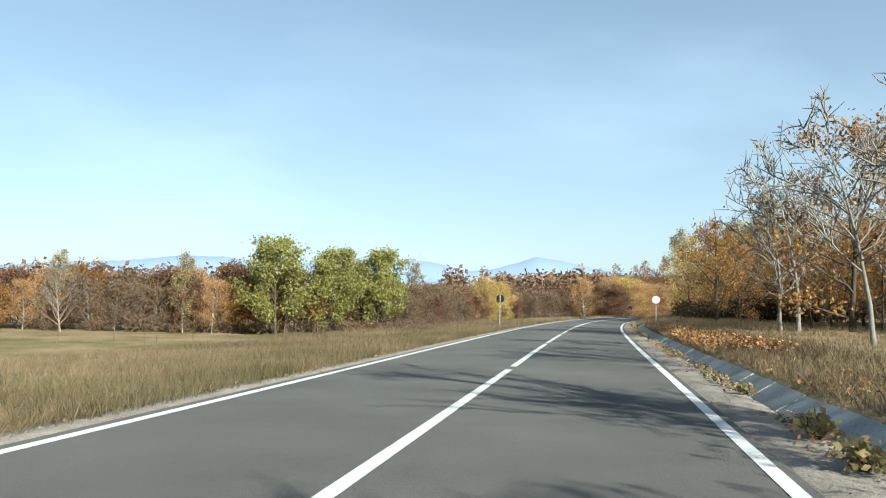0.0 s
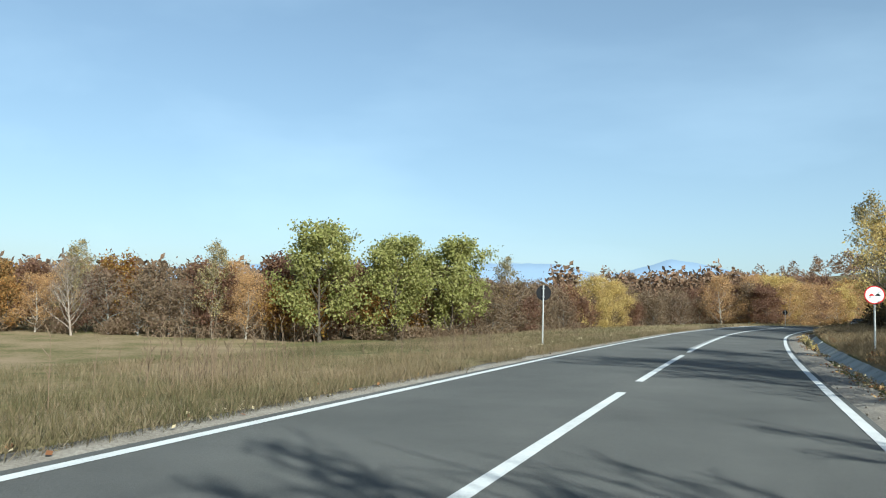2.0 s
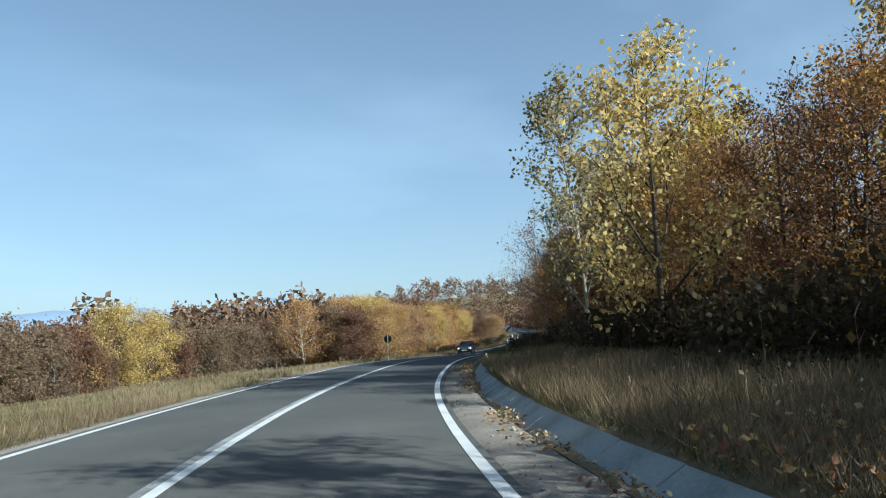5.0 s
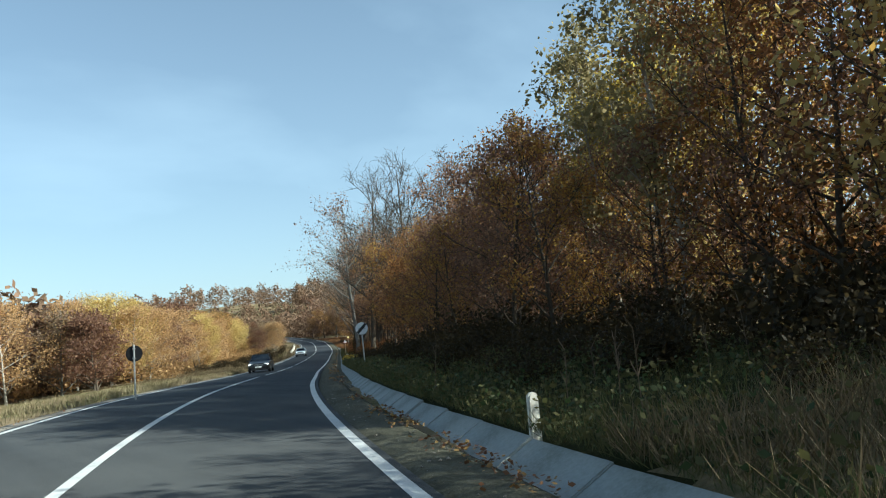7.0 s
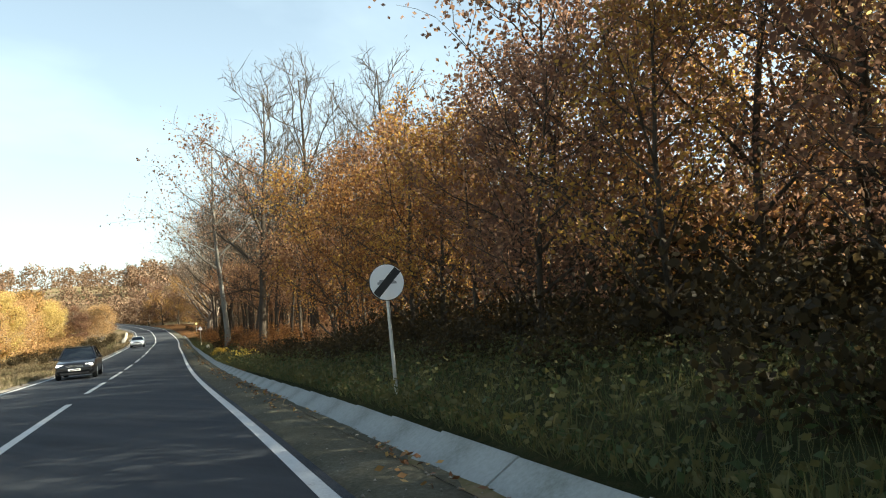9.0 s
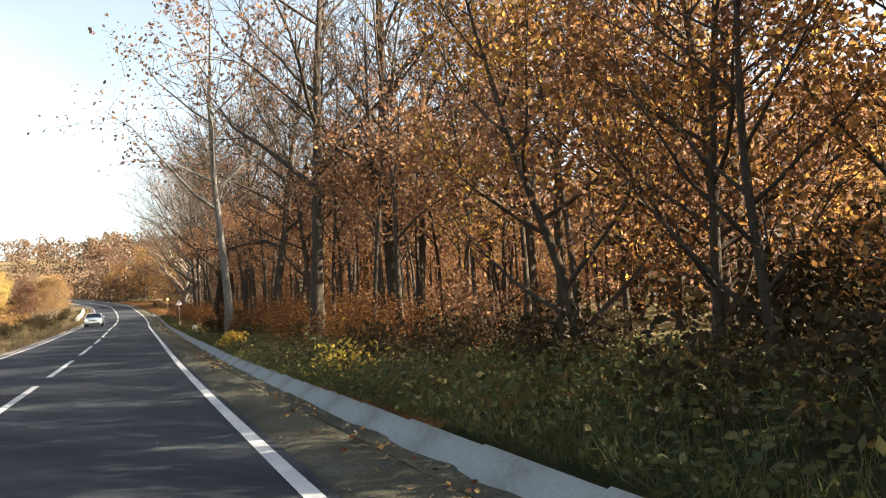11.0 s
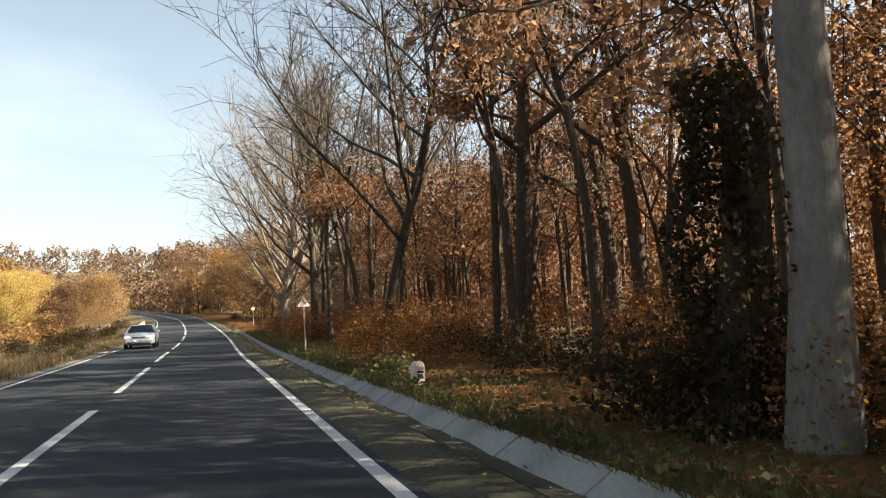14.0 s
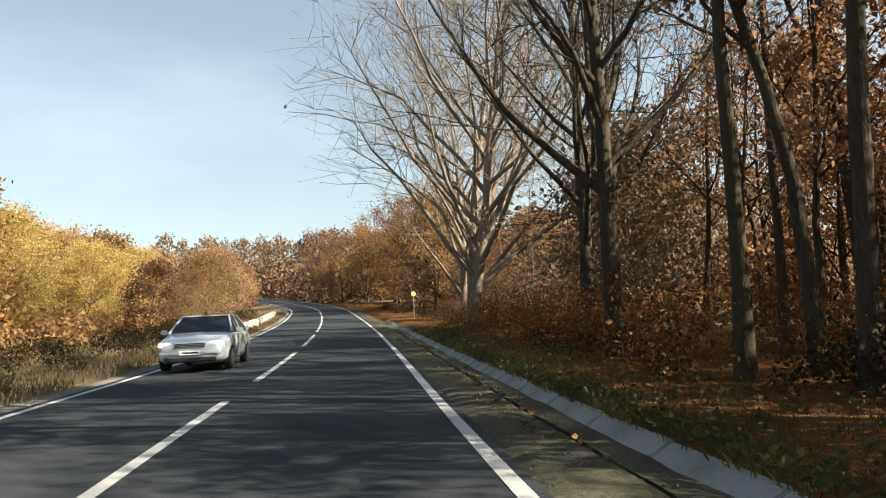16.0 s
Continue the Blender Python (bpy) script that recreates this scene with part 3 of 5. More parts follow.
# ---- trees ----
FAR = dict(first=0.03, twigs=4, twiglets=0)
K_GREEN = tree_kind("green_tree", BARK_DARK, L_GREEN, (11, 12), h=14.0, r=0.22, limbs=26, reach=0.47, rise=0.7, n_leaf=11000, size=0.20, puff=0.6, **FAR)
K_ORANGE_F = tree_kind("orange_tree", BARK_DARK, L_ORANGE, (21, 22), h=11.0, r=0.16, limbs=20, reach=0.42, rise=0.5, n_leaf=4200, size=0.20, puff=0.6, **FAR)
K_RUST_F = tree_kind("rust_tree", BARK_DARK, L_RUST, (31, 32), h=11.5, r=0.16, limbs=20, reach=0.40, rise=0.55, n_leaf=4200, size=0.20, puff=0.6, **FAR)
K_BROWN_F = tree_kind("brown_tree", BARK_GREY, L_BROWN, (41, 42), h=11.0, r=0.15, first=0.03, limbs=20, reach=0.42, rise=0.6, twigs=6, twiglets=1, n_leaf=3200, size=0.18, puff=0.6)
K_MIX_F = tree_kind("mixed_tree", BARK_DARK, L_MIX, (74, 75), h=11.0, r=0.16, limbs=20, reach=0.42, rise=0.55, n_leaf=4400, size=0.20, puff=0.6, **FAR)
K_TAN_F = tree_kind("tan_tree", BARK_PALE, L_TAN, (44, 45), h=11.0, r=0.14, first=0.05, limbs=20, reach=0.40, rise=0.6, twigs=6, twiglets=1, n_leaf=9000, size=0.095, puff=0.5)
K_YELLOW = tree_kind("yellow_tree", BARK_DARK, L_YELLOW, (51, 52), h=11.0, r=0.15, limbs=20, reach=0.42, rise=0.6, n_leaf=12000, size=0.10, puff=0.5, **FAR)
K_YELLOW_N = tree_kind("yellow_tree", BARK_DARK, L_YELLOW, (53, 54), h=11.0, r=0.12, first=0.06, limbs=18, reach=0.34, rise=0.7, twigs=6, twiglets=1, n_leaf=5200, size=0.10, puff=0.35)
K_PALE = tree_kind("pale_tree", BARK_PALE, L_PALE, (61, 62), h=13.0, r=0.10, first=0.15, limbs=18, reach=0.22, rise=1.0, twigs=6, twiglets=2, n_leaf=4600, size=0.10, puff=0.3)
K_ORANGE = tree_kind("orange_tree", BARK_DARK, L_ORANGE, (23, 24), h=11.0, r=0.14, first=0.05, limbs=18, reach=0.38, rise=0.55, twigs=6, twiglets=1, n_leaf=6000, size=0.10, puff=0.36)
K_RUST = tree_kind("rust_tree", BARK_DARK, L_RUST, (33, 34), h=12.0, r=0.15, first=0.05, limbs=18, reach=0.36, rise=0.6, twigs=6, twiglets=1, n_leaf=5200, size=0.082, puff=0.38)
K_MIX = tree_kind("mixed_tree", BARK_DARK, L_MIX, (71, 72, 73), h=12.5, r=0.15, first=0.05, limbs=18, reach=0.36, rise=0.6, twigs=6, twiglets=1, n_leaf=5600, size=0.082, puff=0.38)
K_BARE = tree_kind("bare_tree", BARK_BROWN, L_BROWN, (81, 82), h=21.0, r=0.34, first=0.10, limbs=30, reach=0.54, rise=1.15, twigs=11, twiglets=5, n_leaf=160, size=0.06, puff=0.12, bend=0.15, stout=1.35)
K_BARE_D = tree_kind("dark_bare_tree", BARK_DARK, L_BROWN, (83,), h=20.0, r=0.28, first=0.2, limbs=26, reach=0.36, rise=1.15, twigs=10, twiglets=5, n_leaf=700, size=0.05, puff=0.12, bend=0.15, stout=1.25)
K_WIDE = tree_kind("vase_tree", BARK_DARK, L_BROWN, (84,), h=19.0, r=0.24, first=0.24, limbs=26, reach=0.52, rise=0.85, twigs=13, twiglets=6, n_leaf=500, size=0.045, puff=0.12, bend=0.16, stout=1.1)
K_OAK = tree_kind("oak_tree", BARK_DARK, L_RUST, (91, 92, 93), h=20.0, r=0.27, first=0.26, limbs=16, reach=0.38, rise=0.8, twigs=9, twiglets=4, n_leaf=1900, size=0.08, puff=0.2, bend=0.19, stout=1.4, top=0.64)
K_YOUNG = tree_kind("young_tree", BARK_GREY, L_BROWN, (101, 102, 103), h=6.4, r=0.075, first=0.30, limbs=13, reach=0.46, rise=0.8, twigs=7, twiglets=3, n_leaf=90, size=0.06, puff=0.15, bend=0.16, stout=1.5)
K_POLE = tree_kind("slim_tree", BARK_DARK, L_BEECH, (111, 112, 113), h=16.0, r=0.10, first=0.22, limbs=14, reach=0.18, rise=0.9, twigs=5, twiglets=2, n_leaf=1700, size=0.085, puff=0.42, bend=0.15, top=0.50)

K_GILT = tree_kind("yellow_tree", BARK_DARK, L_GILT, (55, 56), h=12.5, r=0.13, first=0.25, limbs=18, reach=0.34, rise=0.7, twigs=6, twiglets=1, n_leaf=5000, size=0.08, puff=0.36, low=0.5)
K_CROWN = tree_kind("beech_tree", BARK_DARK, L_BEECH, (124, 125, 126), h=15.0, r=0.13, first=0.3, limbs=18, reach=0.3, rise=0.7, twigs=7, twiglets=2, n_leaf=1500, size=0.09, puff=0.4, bend=0.15, lean=0.03, low=0.40, top=0.8)
K_UMBER = tree_kind("brown_tree", BARK_DARK, L_UMBER, (57, 58), h=12.5, r=0.13, first=0.08, limbs=18, reach=0.34, rise=0.6, twigs=6, twiglets=1, n_leaf=5200, size=0.075, puff=0.38)
K_STEM = tree_kind("stem_tree", BARK_DARK, L_BEECH, (121, 122, 123), h=18.0, r=0.15, first=0.36, limbs=14, reach=0.2, rise=1.1, twigs=6, twiglets=3, n_leaf=1300, size=0.085, puff=0.34, bend=0.15, lean=0.03, top=0.47)


def plant(kind, x, y, scale, label, group, name, seed=0, turn=None, tall=1.0):
    rng = random.Random(int(x * 131 + y * 71 + seed))
    wood, foliage = kind[rng.randrange(len(kind))]
    a = rng.uniform(0, 360) if turn is None else turn
    m = pose(x, y, hz(x, y) - 0.04, rng.uniform(-2, 2), rng.uniform(-2, 2), a) @ Matrix.Diagonal((scale, scale, scale * tall, 1))
    return tree(name, wood, foliage, label, group, m)


LEFT = "trees along the far edge of the field"
WOOD = "trees along the edge of the wood"
BANK = "small trees on the grass bank"
T_GREEN = "broad leafy tree still olive green, at the field's edge"
T_ORANGE = "bushy tree with orange autumn leaves"
T_RUST = "bushy tree with rust-red autumn leaves"
T_BROWN = "tree with thin brown withered leaves"
T_TAN = "pinkish-tan tree with thinning pale leaves"
T_YELLOW = "leafy tree turned bright yellow"
T_PALE = "slim tree with pale yellow leaves"
T_MIX = "dense tree with mixed green and orange leaves"
T_BARE = "tall bare grey-barked tree with fine upright branches"
T_OAK = "tall dark-trunked oak with sparse rusty leaves"
T_YOUNG = "small nearly bare tree on the grass bank"
T_POLE = "slim dark-stemmed forest tree with orange leaves"
for x, y, k in ((-25.6, 117, 1.05), (-17.5, 124, 0.97), (-11.0, 130, 1.0)):
    plant(K_GREEN, x, y, k, T_GREEN, LEFT, "leafy_tree")
for x, y, k in ((8.6, 163, 1.02), (12.5, 166, 0.95), (45, 184, 0.95), (48, 187, 0.9)):
    plant(K_YELLOW, x, y, k, T_YELLOW, LEFT, "yellow_tree")
plant(K_PALE, -6.7, 150, 1.1, T_PALE, LEFT, "pale_tree")
plant(K_YELLOW, -5.5, 149, 0.8, T_YELLOW, LEFT, "yellow_tree")
for x, y in ((-60, 116), (-40, 117), (-72, 114)):
    plant(K_PALE, x, y, 1.0, T_PALE, LEFT, "pale_tree")
plant(K_BARE, -56.4, 112.0, 0.44, "pale bare-limbed tree at the field's edge", LEFT, "bare_tree")

# front rows of the field's tree line
EDGE = [(-130, 102), (-90, 110), (-57, 115), (-26, 119), (-8, 132), (2, 149), (14, 167), (30, 180), (46, 189), (58, 200)]
_rng = random.Random(8)
_ex, _ey = zip(*EDGE)
_el = np.concatenate([[0], np.cumsum(np.hypot(np.diff(_ex), np.diff(_ey)))])
FRONT = [(K_ORANGE_F, T_ORANGE, "orange_tree"), (K_RUST_F, T_RUST, "rust_tree"), (K_BROWN_F, T_BROWN, "brown_tree"), (K_MIX_F, T_MIX, "mixed_tree"), (K_BROWN_F, T_BROWN, "brown_tree"), (K_RUST_F, T_RUST, "rust_tree"), (K_TAN_F, T_TAN, "tan_tree")]
DULL = [FRONT[1], FRONT[2], FRONT[4], FRONT[1], FRONT[2]]
KEEP = ((-25.6, 117), (-17.5, 124), (-11, 130), (8.6, 163), (12.5, 166), (45, 184), (48, 187), (-6, 149))
for lo, hi, gap, k0, k1 in ((0.0, 2.5, 4.0, 0.62, 0.82), (4.0, 9.0, 4.6, 0.85, 1.08)):
    _u = 0.0
    while _u < _el[-1]:
        x, y = float(np.interp(_u, _el, _ex)), float(np.interp(_u, _el, _ey))
        x, y = x + _rng.uniform(-1.2, 1.2), y + _rng.uniform(lo, hi)
        if not any(math.hypot(x - a, y - b) < 3.4 for a, b in KEEP):
            kind, label, nm = _rng.choice(FRONT if _u < 118 else DULL)
            plant(kind, x, y, _rng.uniform(k0, k1) * (1.0 - 0.18 * float(smooth(110, 170, _u))), label, LEFT, nm)
        _u += gap * _rng.uniform(0.75, 1.25)

# left of the road, farther on
_rng = random.Random(9)
for d0, d1, gap, k0, k1 in ((18, 22, 4.4, 0.62, 0.85), (24, 31, 4.6, 0.8, 1.05)):
    s = 176.0
    while s < 395:
        x, y = (float(v) for v in on_road(s, -_rng.uniform(d0, d1)))
        near = [(K_TAN_F, T_TAN, "tan_tree"), (K_BROWN_F, T_BROWN, "brown_tree"), (K_RUST_F, T_RUST, "rust_tree"), (K_TAN_F, T_TAN, "tan_tree")]
        gold = [(K_YELLOW, T_YELLOW, "yellow_tree"), (K_YELLOW, T_YELLOW, "yellow_tree"), (K_TAN_F, T_TAN, "tan_tree"), (K_ORANGE_F, T_ORANGE, "orange_tree")]
        kind, label, nm = _rng.choice(near if s < 228 else gold)
        plant(kind, x, y, _rng.uniform(k0, k1), label, LEFT, nm)
        s += gap * _rng.uniform(0.75, 1.25)

s = 270.0
while s < 350:
    x, y = (float(v) for v in on_road(s, -_rng.uniform(8.5, 13)))
    kind, label, nm = _rng.choice(near)
    plant(kind, x, y, _rng.uniform(0.45, 0.65), label, LEFT, nm)
    s += 3.2 * _rng.uniform(0.75, 1.25)

# small trees on the right bank, near the start
for x, y, k in ((16.4, 34.7, 1.35), (16.6, 36.9, 1.25), (17.5, 25.5, 1.1), (12.0, 16.0, 1.2), (19.5, 44.0, 0.9), (12.6, 22.0, 1.15), (21.5, 36.0, 1.05), (11.5, 12.5, 1.25), (9.6, 3.0, 1.35), (8.0, -8.0, 1.4), (5.5, -17.0, 1.4)):
    plant(K_YOUNG, x, y, k, T_YOUNG, BANK, "young_tree")
for x, y, k in ((9.9, 2.0, 0.62), (8.6, -5.5, 0.6), (24, 65.5, 0.72), (26.5, 60, 0.5), (24.5, 54, 0.5), (29, 52, 0.55), (27, 45, 0.6), (33, 58, 0.75), (18.8, 34.5, 0.95), (16.8, 46.2, 0.62), (19.4, 49.0, 0.5)):
    plant(K_ORANGE, x, y, k, T_ORANGE, WOOD, "orange_tree")
for x, y, k in ((33.2, 79, 1.08), (29.4, 90.5, 0.85), (38.5, 103.0, 0.95), (41.5, 107.5, 0.9)):
    plant(K_PALE, x, y, k, "tall slim tree with pale silvery-yellow leaves", WOOD, "pale_tree")
for x, y, k in ((35.5, 95.0, 0.88), (27.2, 83.4, 0.85), (53, 116, 1.1), (45, 104, 1.0)):
    plant(K_YELLOW_N, x, y, k, T_YELLOW, WOOD, "yellow_tree")

# the wood's edge, dense and leafy to the ground
MIX, RUST, BROWN, ORANGE = (K_MIX, T_MIX, "mixed_tree"), (K_RUST, T_RUST, "rust_tree"), (K_BROWN_F, T_BROWN, "brown_tree"), (K_ORANGE, T_ORANGE, "orange_tree")
TAN = (K_TAN_F, T_TAN, "tan_tree")
GILT = (K_GILT, "leafy tree with a yellow-green sunlit top", "yellow_tree")
CROWN = (K_CROWN, "tall slender tree with a high rusty crown", "beech_tree")
UMBER = (K_UMBER, "tree with dark orange-brown leaves", "brown_tree")
STEM = (K_STEM, "slender dark straight-stemmed forest tree", "stem_tree")
POLE, OAK = (K_POLE, T_POLE, "slim_tree"), (K_OAK, T_OAK, "oak_tree")
_rng = random.Random(10)
for s0, s1, d0, d1, gap, kinds, lo, hi in (
        (67, 84, 12.5, 14.5, 2.4, (MIX, RUST), 0.42, 0.56),
        (84, 104, 12.5, 14.5, 2.4, (MIX, RUST), 0.5, 0.66),
        (66, 86, 17, 20, 3.0, (MIX, RUST, MIX), 0.60, 0.76),
        (86, 108, 17, 20, 2.8, (MIX, RUST, MIX), 0.68, 0.82),
        (60, 142, 23, 28, 4.2, (MIX, RUST, MIX), 0.62, 0.78),
        (104, 110, 12.5, 14.0, 2.3, (MIX, MIX, RUST), 0.6, 0.72),
        (110, 124, 12.0, 13.5, 2.2, (MIX, MIX, RUST), 0.46, 0.58),
        (125, 144, 12.5, 14.0, 2.4, (MIX, RUST, RUST), 0.76, 0.92),
        (104, 126, 16, 18, 2.6, (GILT, GILT, MIX), 0.92, 1.08),
        (126, 146, 17, 21, 3.2, (MIX, RUST, RUST), 0.9, 1.04),
        (116, 144, 9.5, 11.5, 3.2, (MIX, RUST), 0.5, 0.66),
        (146, 161, 13.5, 20, 2.8, (MIX, RUST, MIX), 0.85, 1.05),
        (144, 157, 9.5, 12, 3.0, (UMBER, MIX, MIX), 0.6, 0.85),
        (158, 228, 9.5, 13.5, 2.6, (STEM, STEM, POLE), 0.8, 1.05),
        (42, 66, 14, 18, 2.2, (MIX, RUST), 0.40, 0.52),
        (-50, 62, 22, 26, 3.4, (BROWN, TAN, RUST, MIX), 0.6, 0.78),
        (-50, 62, 29, 36, 3.4, (BROWN, TAN, RUST, MIX), 0.75, 0.92),
        (164, 236, 13, 19, 4.0, (POLE, STEM, OAK), 0.85, 1.1),
        (164, 250, 20, 30, 4.6, (POLE, STEM, STEM), 0.85, 1.1),
        (230, 300, 11, 22, 3.0, (BROWN, UMBER, RUST, UMBER), 0.5, 0.8),
        (285, 350, 10, 16, 3.6, (ORANGE, BROWN, RUST), 0.9, 1.35),
        (160, 244, 14, 22, 2.6, (CROWN, CROWN, UMBER), 0.75, 0.95),
        (176, 240, 24, 28, 5.0, (UMBER, RUST, MIX), 0.6, 0.8)):
    s = s0
    while s < s1:
        x, y = (float(v) for v in on_road(s, _rng.uniform(d0, d1)))
        kind, label, nm = _rng.choice(kinds)
        plant(kind, x, y, _rng.uniform(lo, hi), label, WOOD, nm)
        s += gap * _rng.uniform(0.7, 1.3)

# single trees near the road
plant(K_WIDE, 81.6, 188.9, 1.0, "vase-shaped bare dark tree whose limbs lean over the road", WOOD, "bare_tree")
plant(K_BARE_D, 95.4, 209.7, 0.9, "tall bare dark tree with steep fanning limbs", WOOD, "bare_tree")
plant(K_BARE_D, 90.6, 204.5, 0.9, "tall bare dark tree with steep fanning limbs", WOOD, "bare_tree")
for x, y, k in ((87.6, 199.4, 1.0), (88.4, 198.6, 0.9), (86.9, 197.2, 1.05), (87.6, 196.2, 0.95), (85.9, 195.0, 0.9)):
    plant(*STEM[:1], x, y, k, STEM[1], WOOD, STEM[2])
for x, y, k, t in ((61.4, 153.8, 0.95, 20), (64.8, 157.7, 0.5, 130), (67.5, 155.7, 1.05, 250), (79.9, 180.9, 1.0, 10), (84.0, 180.2, 1.0, 190), (103.4, 215.9, 1.0, 150), (72.0, 158.0, 1.0, 30), (71.3, 168.6, 1.0, 120)):
    plant(K_OAK, x, y, k, T_OAK, WOOD, "oak_tree", turn=t)
for x, y, k in ((100.4, 222.1, 1.0), (104, 226.5, 1.0), (112.3, 237.9, 0.9)):
    plant(K_BARE, x, y, k, T_BARE, WOOD, "bare_tree")
_wood, _fol = grow(777, 20.0, 0.26, first=0.32, limbs=13, reach=0.36, rise=0.6, twigs=7, twiglets=4, n_leaf=1600, size=0.12, puff=0.4, bend=0.18)
_m = Matrix.Translation((69.7, 170.1, hz(69.7, 170.1) - 0.05)) @ Matrix.Rotation(radians(-3.0), 4, Vector((0.73, 0.68, 0))) @ pose(0, 0, 0, 0, 0, 40)
grey_oak = tree("grey_oak_tree", mesh_np("grey_oak_wood", *_wood, BARK_GREY, True), mesh_np("grey_oak_leaves", *_fol, L_RUST), "thick pale-grey trunk of an old oak beside the ditch", WOOD, _m)
_r = np.random.default_rng(41)
moss = []
for k in range(520):
    a, z = _r.uniform(0, 6.28), abs(_r.normal(2.6, 0.8))
    moss.append((0.27 * math.cos(a), 0.27 * math.sin(a), z))
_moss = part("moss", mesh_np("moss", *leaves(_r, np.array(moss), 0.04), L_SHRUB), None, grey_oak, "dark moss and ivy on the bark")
_moss["kind"] = "stuff"

# a stump wrapped in ivy beside the grey oak
_r = np.random.default_rng(42)
stump = tagged(new("ivy_stump"), "dead trunk wrapped in dark ivy beside the oak", "stump")
_p, _q = limb(_r, (0, 0, -0.2), (0.05, 0.02, 1), 3.7, 0.3, 0.2, 0.05, 0.1, 6)
part("trunk", mesh_np("stump_wood", *tube(_p, _q, 9), BARK_DARK, True), None, stump)
_a, _z = _r.uniform(0, 6.28, 5200), _r.uniform(0, 3.7, 5200)
_d = (0.30 + 0.26 * _r.uniform(0, 1, 5200) + 0.15 * np.sin(_z * 3 + _a)) * (1.12 - 0.12 * _z)
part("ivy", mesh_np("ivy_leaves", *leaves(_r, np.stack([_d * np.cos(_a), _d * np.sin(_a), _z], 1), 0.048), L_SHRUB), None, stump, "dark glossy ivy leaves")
stump.matrix_basis = pose(70.1, 171.0, hz(70.1, 171.0))

# the wood's depth: many stems and their leaves, nobody could count them
_rng = np.random.default_rng(12)
p_wood, p_leaf = grow(131, 15.0, 0.10, first=0.3, limbs=8, reach=0.2, rise=0.9, twigs=2, twiglets=0, n_leaf=620, size=0.13, puff=0.8, top=0.48)
q_wood, q_leaf = grow(132, 12.0, 0.07, first=0.15, limbs=8, reach=0.22, rise=0.9, twigs=2, twiglets=0, n_leaf=800, size=0.15, puff=0.9, top=0.6)


def places(n, s0, s1, d0, d1, k0, k1, rng):
    s, d = rng.uniform(s0, s1, n), rng.uniform(d0, d1, n)
    x, y = on_road(s, d)
    return np.stack([x, y, height(x, y) - 0.05, rng.uniform(0, 6.28, n), rng.uniform(k0, k1, n)], 1)


A = places(130, 154, 245, 17, 46, 0.8, 1.1, _rng)
B = np.concatenate([places(90, 60, 160, 24, 70, 0.7, 0.95, _rng), places(70, 160, 300, 22, 60, 0.7, 0.95, _rng)])
stems = joined([scatter(p_wood, A), scatter(q_wood, B)])
tagged(new("forest_stems", mesh_np("forest_stems", *stems, BARK_DARK, True)), "crowd of slim dark stems deep in the wood", "forest", kind="stuff")
tagged(new("forest_foliage", mesh_np("forest_foliage", *joined([scatter(p_leaf, A), scatter(q_leaf, B)]), L_BEECH)), "orange and rust foliage deep in the wood", "forest", kind="stuff")


def bush(seed, r, h, n, size):
    rng = np.random.default_rng(seed)
    a = rng.normal(size=(n, 3))
    a /= np.linalg.norm(a, axis=1)[:, None]
    a *= (rng.uniform(0.1, 1.0, n) ** 0.5)[:, None]
    lump = 1 + 0.35 * np.sin(3 * np.arctan2(a[:, 1], a[:, 0]) + seed) * np.cos(4 * a[:, 2] + seed)
    return leaves(rng, a * np.array([r, r, h / 2]) * lump[:, None] + [0, 0, h / 2], size)


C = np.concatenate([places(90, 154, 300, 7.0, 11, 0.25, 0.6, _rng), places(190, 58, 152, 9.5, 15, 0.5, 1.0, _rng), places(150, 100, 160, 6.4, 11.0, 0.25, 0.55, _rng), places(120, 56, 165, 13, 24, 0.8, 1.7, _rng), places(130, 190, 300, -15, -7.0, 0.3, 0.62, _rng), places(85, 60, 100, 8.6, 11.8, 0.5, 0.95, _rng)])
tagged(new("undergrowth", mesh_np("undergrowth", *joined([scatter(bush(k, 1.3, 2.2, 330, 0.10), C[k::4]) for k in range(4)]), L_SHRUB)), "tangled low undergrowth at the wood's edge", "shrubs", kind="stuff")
D = np.concatenate([places(70, 155, 310, 10.5, 15, 0.3, 0.7, _rng), places(300, 152, 310, 16, 46, 0.6, 1.5, _rng)])
tagged(new("beech_undergrowth", mesh_np("beech_undergrowth", *joined([scatter(bush(k + 9, 1.4, 3.0, 380, 0.12), D[k::3]) for k in range(3)]), L_BEECH)), "young beeches with orange leaves under the trees", "shrubs", kind="stuff")
N = np.concatenate([places(60, 163, 184, 7.0, 11.0, 0.3, 0.85, _rng), places(120, 200, 252, 6.4, 13, 0.3, 0.9, _rng), places(26, 184.5, 189, 6.9, 10.5, 0.35, 0.7, _rng), places(50, 172, 200, 9.5, 15, 0.3, 0.8, _rng)])
tagged(new("brown_undergrowth", mesh_np("brown_undergrowth", *joined([scatter(bush(k + 40, 1.3, 2.6, 760, 0.058), N[k::3]) for k in range(3)]), L_UMBER)), "brown-leaved saplings and brush between the trunks", "shrubs", kind="stuff")
E0 = places(70, -40, 60, 22, 32, 0.7, 1.3, _rng)
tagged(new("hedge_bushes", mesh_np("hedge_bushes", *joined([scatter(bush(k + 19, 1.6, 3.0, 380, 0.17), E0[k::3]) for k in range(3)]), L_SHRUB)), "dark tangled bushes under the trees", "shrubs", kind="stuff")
_bl = []
